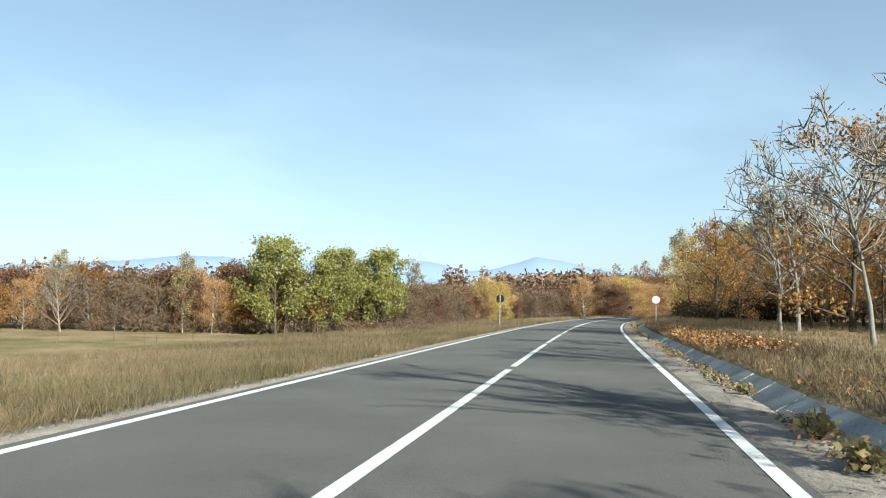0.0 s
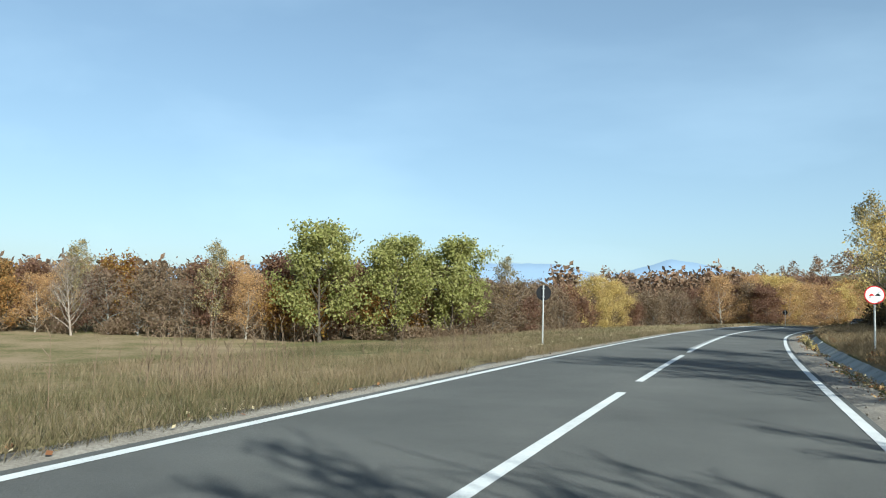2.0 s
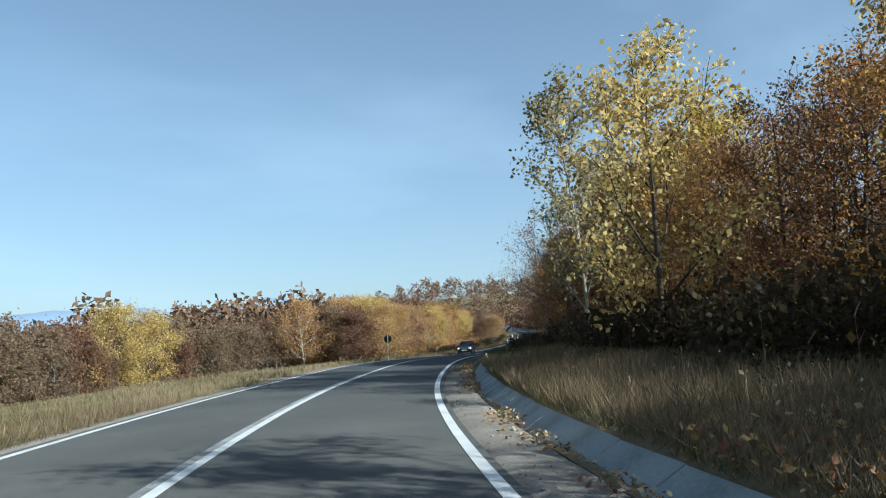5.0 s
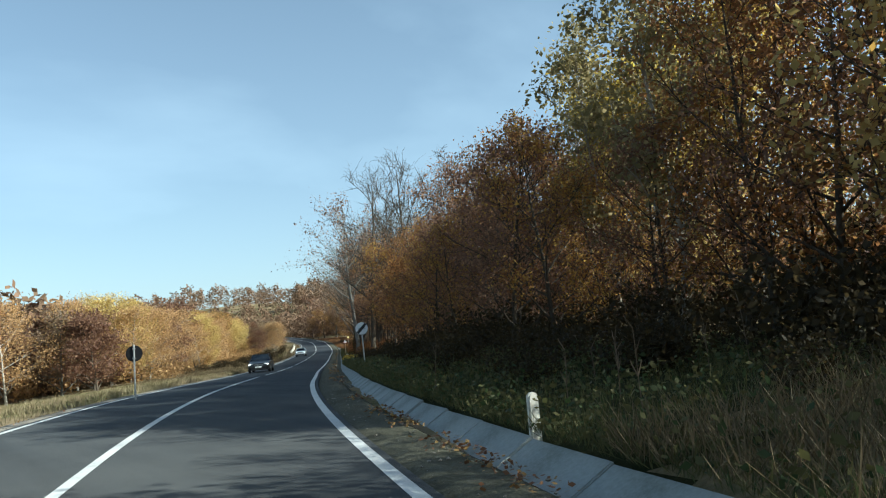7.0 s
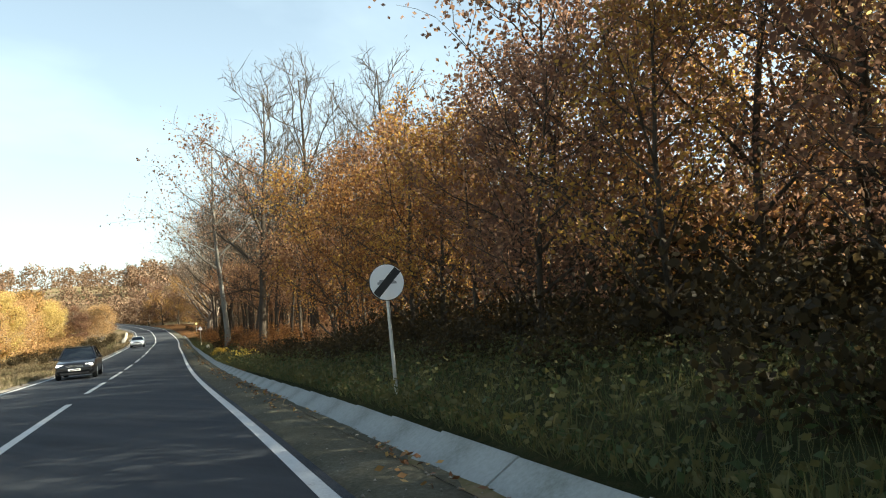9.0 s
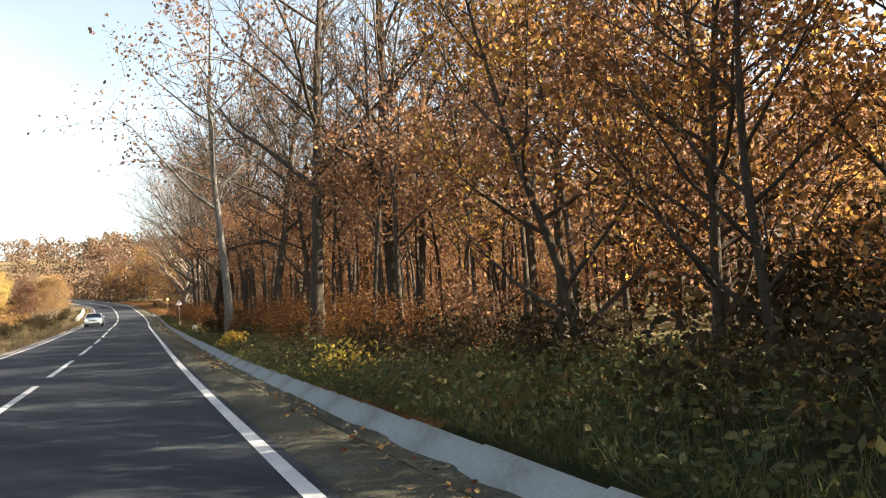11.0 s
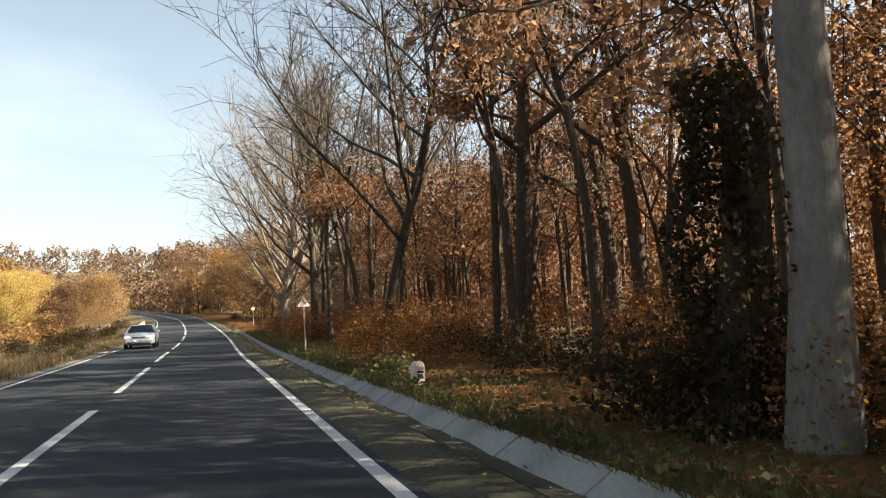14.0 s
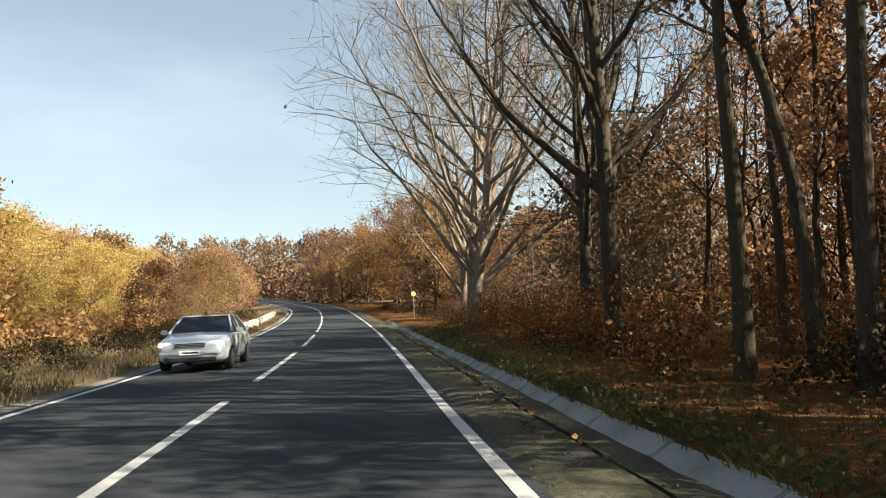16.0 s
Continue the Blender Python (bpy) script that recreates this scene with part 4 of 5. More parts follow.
for k in range(150):
    u = _rng.uniform(0, _el[-1])
    x, y = np.interp(u, _el, _ex) + _rng.uniform(-1, 1), np.interp(u, _el, _ey) + _rng.uniform(-1.0, 3.0)
    _bl.append((x, y, hz(x, y) - 0.1, _rng.uniform(0, 6.28), _rng.uniform(0.6, 1.3)))
tagged(new("field_edge_bushes", mesh_np("field_edge_bushes", *joined([scatter(bush(k + 29, 1.7, 2.2, 520, 0.13), _bl[k::3]) for k in range(3)]), L_BROWN)), "low bushes at the foot of the field's trees", "shrubs", kind="stuff")

L0 = np.concatenate([places(110, 178, 400, -21, -13, 0.5, 1.2, _rng), places(60, 178, 400, -30, -20, 0.8, 1.5, _rng)])
tagged(new("roadside_bushes", mesh_np("roadside_bushes", *joined([scatter(bush(k + 50, 1.6, 2.2, 330, 0.15), L0[k::3]) for k in range(3)]), L_TAN)), "low tan bushes at the foot of the roadside trees", "shrubs", kind="stuff")

# woods behind the field and on the hills
_fw, f_leaf = grow(141, 11.0, 0.15, first=0.05, limbs=14, reach=0.36, rise=0.6, twigs=5, twiglets=0, n_leaf=190, size=0.5, puff=0.7)
rows = []
for k in range(300):
    u = _rng.uniform(0, _el[-1])
    back = _rng.uniform(9, 50)
    x, y = np.interp(u, _el, _ex) - back * 0.25, np.interp(u, _el, _ey) + back
    rows.append((x, y, hz(x, y) - 0.3, _rng.uniform(0, 6.28), _rng.uniform(0.85, 1.1) * (1.0 - 0.2 * float(smooth(110, 170, u)))))
for k in range(600):
    x, y = _rng.uniform(0, 460), _rng.uniform(200, 760)
    s_, d_ = along(x, y)
    if abs(d_[0]) < 30 or x < (y - 200) * 0.12:
        continue
    rows.append((x, y, hz(x, y) - 0.3, _rng.uniform(0, 6.28), _rng.uniform(0.9, 1.5)))
for k in range(260):
    x, y = (float(v) for v in on_road(_rng.uniform(-60, 260), _rng.uniform(42, 120)))
    rows.append((x, y, hz(x, y) - 0.3, _rng.uniform(0, 6.28), _rng.uniform(0.8, 1.1)))
for k in range(520):
    if k < 240:
        x, y = (float(v) for v in on_road(_rng.uniform(290, 425), _rng.uniform(11, 75)))
    else:
        x, y = _rng.uniform(70, 270), _rng.uniform(330, 500)
        if abs(along(x, y)[1][0]) < 14:
            continue
    rows.append((x, y, hz(x, y) - 0.3, _rng.uniform(0, 6.28), _rng.uniform(0.7, 1.1)))
for k in range(170):
    s = _rng.uniform(190, 400)
    x, y = (float(v) for v in on_road(s, -_rng.uniform(30, 80)))
    rows.append((x, y, hz(x, y) - 0.3, _rng.uniform(0, 6.28), _rng.uniform(0.9, 1.25)))
tagged(new("far_woods", mesh_np("far_woods", *scatter(f_leaf, rows), L_FAR)), "brown and rust autumn woods covering the far hills", "woods", kind="stuff")

# ---- grass, weeds and fallen leaves ----
def blades(rng, x, y, z, hgt, wide, lean):
    """Upright lozenges, one per point."""
    n = len(x)
    a = rng.uniform(0, 6.28, n)
    h = hgt * rng.uniform(0.5, 1.3, n)
    root = np.stack([x, y, z], 1)
    tip = root + np.stack([rng.normal(0, lean, n) * h, rng.normal(0, lean, n) * h, h], 1)
    side = np.stack([np.cos(a), np.sin(a), 0 * a], 1) * wide * rng.uniform(0.6, 1.4, (n, 1))
    mid = root * 0.55 + tip * 0.45
    return np.stack([root, mid + side, tip, mid - side], 1).reshape(-1, 3), np.arange(4 * n).reshape(n, 4)


def grass(seed, n, s0, s1, d0, d1, hgt, wide, per=6, power=1.0, lean=0.35, clump=0.10, patch=-1.5):
    rng = np.random.default_rng(seed)
    s = rng.uniform(s0, s1, n)
    d = d0 + (d1 - d0) * rng.uniform(0, 1, n) ** power
    x, y = on_road(s, d)
    ok = wave(x, y, 1.7) + wave(x, y, 6.0) > patch
    x, y = x[ok], y[ok]
    x = np.repeat(x, per) + rng.normal(0, clump, len(x) * per)
    y = np.repeat(y, per) + rng.normal(0, clump, len(y) * per)
    _s, dd = along(x, y)
    keep = (dd < -3.72) | (dd > 5.04)
    x, y = x[keep], y[keep]
    return blades(rng, x, y, height(x, y) - 0.05, hgt, wide, lean)


tagged(new("field_grass", mesh_np("field_grass", *joined([
    grass(2, 13500, -10, 130, -7, -42, 0.15, 0.006, 6, 1.5, 0.5),
    grass(3, 4500, 75, 170, -4.0, -14, 0.30, 0.010, 6, 1.4)
    ]), L_GRASS)), "long dry tan grass covering the field", "grass", kind="stuff")
tagged(new("olive_grass", mesh_np("olive_grass", *joined([
    grass(4, 7500, 160, 300, -3.9, -16, 0.32, 0.010, 6, 1.4),
    grass(31, 9000, -10, 120, -6, -40, 0.19, 0.006, 5, 1.3, 0.45, 0.25, 0.9),
    grass(32, 5000, -12, 110, -4.2, -9, 0.24, 0.005, 6, 1.0, 0.35, 0.2, 0.7)]), L_GRASS_BROWN)), "darker brown weedy patches in the field", "grass", kind="stuff")
tagged(new("verge_grass", mesh_np("verge_grass", *grass(1, 24000, -12, 90, -3.85, -15, 0.26, 0.0045, 7, 1.7, 0.45), L_GRASS_OLIVE)), "olive green and brown grass along the road", "grass", kind="stuff")
tagged(new("bank_grass", mesh_np("bank_grass", *joined([
    grass(5, 5500, -15, 60, 6.5, 20, 0.26, 0.007, 6),
    grass(10, 4200, -8, 44, 5.05, 8.0, 0.24, 0.006, 7, 1.2, 0.5, 0.12, -2.0),
    grass(6, 10500, 40, 101, 5.05, 12.0, 0.46, 0.006, 8, 1.2, 0.45)]), L_GRASS_BROWN)), "tall brown grass on the bank behind the ditch", "grass", kind="stuff")
L_HERB = leafy("green_herb_leaves", [(0.018, 0.034, 0.012), (0.034, 0.056, 0.020), (0.058, 0.078, 0.028), (0.105, 0.095, 0.034)], 0.4, 0.0)


def low_leaves(seed, n, s0, s1, d0, d1, size, lift, flat, power=1.0, patch=-2.0):
    rng = np.random.default_rng(seed)
    s = rng.uniform(s0, s1, n)
    d = d0 + (d1 - d0) * rng.uniform(0, 1, n) ** power
    x, y = on_road(s, d)
    ok = wave(x, y, 1.1) + wave(x, y, 3.3) > patch
    x, y, d, s = x[ok], y[ok], d[ok], s[ok]
    z = np.where((abs(d) < 4.5), grade(s) - 0.02, height(x, y))
    return leaves(rng, np.stack([x, y, z + rng.uniform(0.01, lift, len(x))], 1), size, flat)


tagged(new("herbs", mesh_np("herbs", *joined([
    low_leaves(20, 16000, 149, 179, 5.15, 9.0, 0.038, 0.45, 0.3, 1.2, -0.9),
    low_leaves(11, 11000, 150, 240, 5.0, 8.0, 0.04, 0.26, 0.3, 1.4, -0.6),
    low_leaves(12, 26000, 94, 158, 5.0, 12.0, 0.045, 0.38, 0.3),
    grass(7, 6500, 97, 158, 4.95, 11.5, 0.30, 0.005, 6, 1.3),
    grass(8, 3500, 150, 250, 4.95, 7.5, 0.16, 0.007, 6, 1.6),
    grass(9, 5200, 60, 250, 5.0, 5.7, 0.15, 0.007, 6, 1.3, 0.7, 0.12, -3.0),
    low_leaves(21, 9000, 92, 250, 5.06, 5.7, 0.045, 0.16, 0.3, 1.2, -3.0),
    low_leaves(13, 900, -10, 70, 4.05, 4.4, 0.035, 0.10, 0.3, 1.0, 0.2)]), L_HERB)), "low green herbs and nettles along the ditch", "plants", kind="stuff")
tagged(new("dry_debris", mesh_np("dry_debris", *joined([
    low_leaves(25, 5200, -6, 100, 4.05, 4.5, 0.035, 0.10, 0.45, 0.7, 0.1),
    low_leaves(26, 700, 44, 82, -4.2, -5.4, 0.05, 0.22, 0.4, 1.0, 0.3),
    low_leaves(27, 700, -4, 60, -3.7, -4.6, 0.03, 0.06, 0.6, 1.0, 0.0),
    low_leaves(28, 1500, 44, 100, 5.4, 9.5, 0.03, 0.75, 0.2, 1.0, 0.3)]), L_DEBRIS)), "pale dry leaves and seed heads among the weeds", "leaves", kind="stuff")
tagged(new("fallen_leaves", mesh_np("fallen_leaves", *joined([
    low_leaves(14, 9500, 20, 48, 5.05, 7.0, 0.05, 0.30, 0.35, 1.2, -0.3),
    low_leaves(22, 2500, -10, 22, 5.05, 7.4, 0.04, 0.12, 0.5, 1.2, 0.0),
    low_leaves(19, 5000, 40, 75, 5.05, 6.6, 0.045, 0.30, 0.35, 1.2, 0.2),
    low_leaves(15, 15000, 150, 245, 6.0, 26, 0.045, 0.06, 0.85, 1.2),
    low_leaves(16, 6000, -10, 120, 3.8, 4.5, 0.035, 0.06, 0.7, 0.45, -0.2),
    low_leaves(17, 1600, 120, 245, 3.9, 4.5, 0.04, 0.04, 0.7, 0.7, -0.3),
    low_leaves(18, 500, -10, 240, -3.6, -4.6, 0.045, 0.06, 0.5, 1.0, 0.4)]), L_FALLEN)), "orange and brown fallen leaves heaped along the ditch", "leaves", kind="stuff")

# stones and clods on the shoulders
_rng = np.random.default_rng(55)
_oct = np.array([(1, 0, 0), (0, 1, 0), (-1, 0, 0), (0, -1, 0), (0, 0, 0.8), (0, 0, -0.8)], float)
_of = np.array([(0, 1, 4), (1, 2, 4), (2, 3, 4), (3, 0, 4), (1, 0, 5), (2, 1, 5), (3, 2, 5), (0, 3, 5)])
_st = []
for k in range(3600):
    s = _rng.uniform(-8, 130) if k < 2600 else _rng.uniform(130, 235)
    d = 4.5 - 0.95 * _rng.uniform(0, 1) ** 1.7 if k % 5 else -_rng.uniform(3.6, 4.25)
    x, y = on_road(s, d)
    _st.append((_oct * _rng.uniform(0.5, 1.2, (6, 1)) * abs(_rng.normal(0.012, 0.012)) + [float(x), float(y), float(grade(s)) - 0.022], _of))
tagged(new("shoulder_stones", mesh_np("shoulder_stones", *joined(_st), GRAVEL)), "loose stones and clods on the gravel shoulder", "stones", kind="stuff")

# bushes that stand out singly
def shrub(x, y, r, h, mat, label, seed, n=500, size=0.07, name="shrub"):
    rng = np.random.default_rng(seed)
    root = tagged(new(name), label, "shrub", "bushes by the ditch")
    wood = []
    for k in range(9):
        az = k * 0.7 + rng.uniform(0, 0.5)
        p, q = limb(rng, (0, 0, -0.05), np.array([np.cos(az) * 0.6, np.sin(az) * 0.6, 1.0]) / 1.17, h * rng.uniform(0.7, 1.0), 0.014, 0.004, 0.15, 0.02, 4)
        wood.append(tube(p, q, 4))
    part("brushwood", mesh_np("shrub_stems", *joined(wood), BARK_DARK, True), None, root)
    part("foliage", mesh_np("shrub_leaves", *bush(seed, r, h, n, size), mat), None, root)
    root.matrix_basis = pose(x, y, hz(x, y) - 0.02)


for s, d, r, h, mat, label, n in (
        (156.0, 5.7, 0.7, 0.8, L_GILT, "leafy yellow-green sapling beside the ditch", 220),
        (171.9, 5.55, 0.5, 0.68, L_GOLD, "low bright yellow bush beside the ditch", 900),
        (171.2, 5.4, 0.3, 0.42, L_GOLD, "bushy golden-yellow sapling beside the ditch", 520),
        (176.1, 6.8, 0.8, 0.9, L_HERB, "dark green bush on the bank", 420),
        (160.5, 6.0, 0.7, 0.9, L_HERB, "dark green bush on the bank", 380),
        (198.0, 5.9, 0.6, 0.55, L_HERB, "low dark green bush beside the milestone", 300),
        (238.0, 5.6, 0.9, 0.8, L_HERB, "low green bush on the bank", 360),
        (232.0, -5.6, 0.5, 0.9, L_PALE, "pale yellow seedling on the grass verge", 220),
        (226.5, -5.2, 0.35, 0.6, L_PALE, "pale yellow seedling on the grass verge", 160),
        (9.0, 4.2, 0.24, 0.30, L_PALE, "dry pale yellow seedling growing beside the ditch", 130),
        (7.3, 4.15, 0.30, 0.28, L_PALE, "dry pale yellow seedling growing beside the ditch", 150),
        (13.5, 4.3, 0.16, 0.2, L_PALE, "dry pale yellow seedling growing beside the ditch", 60),
        (39.5, 5.6, 0.4, 0.5, L_FALLEN, "rusty dry bush beside the ditch", 260),
        (33.0, 5.5, 0.45, 0.5, L_FALLEN, "rusty dry bush beside the ditch", 300),
        (71.0, 4.3, 0.25, 0.4, L_YELLOW, "yellow seedling growing beside the ditch", 90),
        (64.0, 4.25, 0.22, 0.42, L_PALE, "pale yellow seedling growing beside the ditch", 70),
        (67.5, 4.2, 0.22, 0.35, L_PALE, "pale yellow seedling growing beside the ditch", 60),
        (61.0, 4.3, 0.16, 0.3, L_YELLOW, "yellow seedling growing beside the ditch", 50)):
    x, y = (float(v) for v in on_road(s, d))
    shrub(x, y, r, h, mat, label, int(s * 10), n, 0.055 if r > 0.3 else 0.05)

# dark bushes added to deepen the shaded ground round the dead trunk
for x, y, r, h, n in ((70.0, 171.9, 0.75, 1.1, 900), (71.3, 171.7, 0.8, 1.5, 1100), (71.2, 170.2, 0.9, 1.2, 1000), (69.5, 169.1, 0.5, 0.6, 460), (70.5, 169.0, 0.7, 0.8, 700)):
    shrub(x, y, r, h, L_SHRUB, "dark ivy bush added to deepen the shade below the dead trunk", int(x * 100), n, 0.05)

_rng = np.random.default_rng(77)
DRY = plain("dry_stalks", (0.13, 0.09, 0.055), 0.9)
_w = []
for k in range(290):
    s, d = (_rng.choice((24, 38.5, 39.5, 52, 66)) + _rng.normal(0, 1.0), -_rng.uniform(6.2, 8.8)) if k < 140 else (_rng.uniform(5, 110), -_rng.uniform(4.6, 14)) if k < 230 else (_rng.uniform(40, 110), _rng.uniform(5.3, 9))
    x, y = (float(v) for v in on_road(s, d))
    p, q = limb(_rng, (x, y, hz(x, y) - 0.05), (0, 0, 1), _rng.uniform(0.5, 1.25), 0.009, 0.003, 0.05, 0.02, 4)
    _w.append(tube(p, q, 3))
    for j in range(4):
        a = p[2 + j % 3]
        e, g = limb(_rng, a, (_rng.normal() * 0.4, _rng.normal() * 0.4, 0.8), 0.18, 0.009, 0.004, 0.05, 0.0, 2)
        _w.append(tube(e, g, 3))
tagged(new("weed_stalks", mesh_np("weed_stalks", *joined(_w), DRY)), "dry brown weed stalks standing in the grass", "plants", kind="stuff")

# ---- road signs ----
STEEL = plain("galvanised_steel", (0.48, 0.48, 0.47), 0.45, 0.7)
BACK = plain("dark_sign_back", (0.02, 0.02, 0.022), 0.9, 0.0, 0.1)
WHITE = plain("sign_white", (0.80, 0.80, 0.79), 0.4, 0.0, 0.5, 0.04)
RED = plain("sign_red", (0.55, 0.03, 0.03), 0.4, 0.0, 0.5, 0.05)
BLACK = plain("sign_black", (0.02, 0.02, 0.02), 0.5, 0.0, 0.4, 0.05)
GREY = plain("sign_grey", (0.30, 0.30, 0.30), 0.5, 0.0, 0.4, 0.05)


def prism(outline, y0, y1):
    """A flat plate in the x-z plane from y0 (front) to y1."""
    bm = bmesh.new()
    a = [bm.verts.new((x, y0, z)) for x, z in outline]
    b = [bm.verts.new((x, y1, z)) for x, z in outline]
    bm.faces.new(a)
    bm.faces.new(b[::-1])
    n = len(a)
    for i in range(n):
        bm.faces.new((a[i], b[i], b[(i + 1) % n], a[(i + 1) % n]))
    bmesh.ops.recalc_face_normals(bm, faces=bm.faces)
    return bm


def round_outline(r, cz, n=40):
    return [(r * math.cos(k * 2 * math.pi / n), cz + r * math.sin(k * 2 * math.pi / n)) for k in range(n)]


def pole(root, top, r=0.03, mat=None):
    bm = bmesh.new()
    cyl(bm, r, top + 0.35, pose(0, 0.03, (top - 0.35) / 2), 12)
    cyl(bm, r + 0.004, 0.03, pose(0, 0.03, top), 12)
    part("pole", bm, mat or STEEL, root)
    for z in (-0.16, 0.16):
        bm = bmesh.new()
        box(bm, -0.05, 0.05, -0.012, 0.065, top - 0.28 + z - 0.02, top - 0.28 + z + 0.02, 0.004)
        part("clamp", bm, STEEL, root)


def small_car(cx, cz, k):
    return [(cx + x * k, cz + z * k) for x, z in ((-0.5, -0.2), (0.5, -0.2), (0.5, 0.05), (0.3, 0.08), (0.2, 0.3), (-0.2, 0.3), (-0.3, 0.08), (-0.5, 0.05))]


def place_sign(root, x, y, turn=0.0, tilt=0.0):
    s, _d = along(x, y)
    root.matrix_basis = pose(x, y, hz(x, y), 0, tilt, -road_heading(float(s[0])) + turn)


def disc_sign(x, y, zc, kind, label, turn=0.0, tilt=0.0, r=0.29):
    root = tagged(new("road_sign"), label, "road sign", "road signs")
    zc -= hz(x, y)
    pole(root, zc + 0.28)
    part("back_plate", prism(round_outline(r, zc), -0.016, -0.010), BACK, root, "dark painted sign back")
    part("rim", prism(round_outline(r + 0.006, zc), -0.010, 0.004), BACK, root)
    if kind == "back":
        place_sign(root, x, y, 180 + turn, tilt)
        part("face", prism(round_outline(r - 0.005, zc), -0.019, -0.0165), WHITE, root)
        return root
    part("face", prism(round_outline(r - 0.004, zc), -0.019, -0.0165), RED if kind == "no_overtaking" else WHITE, root, "red border" if kind == "no_overtaking" else "white face")
    if kind == "no_overtaking":
        part("inner_face", prism(round_outline(r * 0.87, zc), -0.022, -0.0195), WHITE, root, "white centre")
        part("car_symbol", prism(small_car(-0.085, zc, 0.15), -0.026, -0.0225), RED, root, "red car symbol")
        part("car_symbol", prism(small_car(0.085, zc, 0.15), -0.026, -0.0225), BLACK, root, "black car symbol")
    else:
        part("car_symbol", prism(small_car(-0.085, zc, 0.15), -0.023, -0.0195), GREY, root, "grey car symbol")
        part("car_symbol", prism(small_car(0.085, zc, 0.15), -0.023, -0.0195), GREY, root, "grey car symbol")
        c, w = r * 0.95 * 0.7071, 0.045
        part("stripe", prism([(-c - w, zc - c + w), (-c + w, zc - c - w), (c + w, zc + c - w), (c - w, zc + c + w)], -0.028, -0.0235), BLACK, root, "black diagonal stripe")
    place_sign(root, x, y, turn, tilt)
    return root


disc_sign(14.75, 51.95, 2.10, "no_overtaking", "round red-rimmed no-overtaking sign on a steel post")
disc_sign(40.7, 121.75, 2.15, "end", "round white end-of-restriction sign with black stripe on a post", tilt=-1.5)
disc_sign(4.3, 55.7, 2.0, "back", "round sign on a pale post, its dark back showing")
disc_sign(29.6, 118.6, 1.77, "back", "round sign on a pale post, its dark back showing", r=0.27)


def triangle(side, z0, lift=0.0):
    h = side * 0.866
    pts = []
    for cx, cz, a0 in ((-side / 2 + 0.03, z0 + 0.02, 150), (side / 2 - 0.03, z0 + 0.02, -90), (0, z0 + h - 0.04, 30)):
        for k in range(5):
            a = radians(a0 + 30 * k)
            pts.append((cx + 0.03 * math.cos(a), cz + 0.03 * math.sin(a)))
    return pts


def bend_sign(x, y, z0, label):
    root = tagged(new("warning_sign"), label, "road sign", "road signs")
    z0 += 0.06 - hz(x, y)
    pole(root, z0 + 0.40, 0.028, plain("pale_post", (0.45, 0.40, 0.30), 0.6, 0.2))
    part("back_plate", prism(triangle(0.56, z0), -0.012, 0.0), BACK, root)
    part("border", prism(triangle(0.555, z0 + 0.003), -0.016, -0.0125), RED, root, "red border")
    part("face", prism([(x_ * 0.86, z0 + 0.025 + (z_ - z0) * 0.86 + 0.012) for x_, z_ in triangle(0.56, z0)], -0.02, -0.0165), WHITE, root, "white centre")
    zz = z0 + 0.10
    part("arrow", prism([(0.043, zz + 0.000), (0.082, zz + 0.000), (0.082, zz + 0.086), (-0.009, zz + 0.133), (-0.009, zz + 0.172), (0.017, zz + 0.172), (-0.030, zz + 0.224), (-0.073, zz + 0.172), (-0.047, zz + 0.172), (-0.047, zz + 0.107), (0.043, zz + 0.060)], -0.026, -0.0205), BLACK, root, "black double-bend arrow")
    place_sign(root, x, y, 0, -1.0)


bend_sign(81.3, 193.1, 1.66, "triangular white and red double-bend warning sign on a post")
# small plates farther on
_root = tagged(new("marker_sign"), "small pale yellow plate on a thin post", "road sign", "road signs")
pole(_root, 2.2, 0.025)
part("plate", prism(round_outline(0.2, 1.95, 24), -0.016, -0.008), plain("pale_yellow_plate", (0.6, 0.5, 0.2), 0.5), _root)
place_sign(_root, 111.6, 243.6)


# ---- milestones and posts ----
LIME = noisy("whitewashed_stone", [(0.3, (0.35, 0.31, 0.24)), (0.5, (0.62, 0.58, 0.50)), (0.75, (0.75, 0.72, 0.65))], 3.0, 25.0, 0.5, 0.4, 0.9, 0.2)


def milestone(x, y, wide, high, label, plate=True, name="milestone", turn=0.0):
    root = tagged(new(name), label, "milestone", "stones and posts by the road")
    n, r = 14, wide / 2
    out = [(-r * 1.08, -0.25), (r * 1.08, -0.25), (r, high - r)] + [(r * math.cos(math.pi * k / n), high - r + r * math.sin(math.pi * k / n)) for k in range(1, n)] + [(-r, high - r)]
    bm = prism(out, -wide * 0.34, wide * 0.34)
    bmesh.ops.bevel(bm, geom=[e for e in bm.edges if abs(e.verts[0].co.y - e.verts[1].co.y) < 1e-6], offset=0.018, segments=2, affect="EDGES")
    part("stone", bm, LIME, root)
    if plate:
        for k, (w, z) in enumerate(((0.6, 0.5), (0.45, 0.38), (0.55, 0.28))):
            bm = bmesh.new()
            box(bm, -r * w, r * w, -wide * 0.34 - 0.006, -wide * 0.34 - 0.001, high * z, high * z + 0.045)
            part("inscription", bm, BLACK, root)
    place_sign(root, x, y, turn, 0)
    return root


milestone(72.85, 178.25, 0.25, 0.46, "whitewashed round-topped milestone beside the ditch", True, turn=20)
milestone(28.39, 98.08, 0.13, 0.40, "small white marker post with a rounded cap on the bank", False, "marker_post")
milestone(67.2, 164.8, 0.10, 0.45, "thin white marker post among the leaves", False, "marker_post")

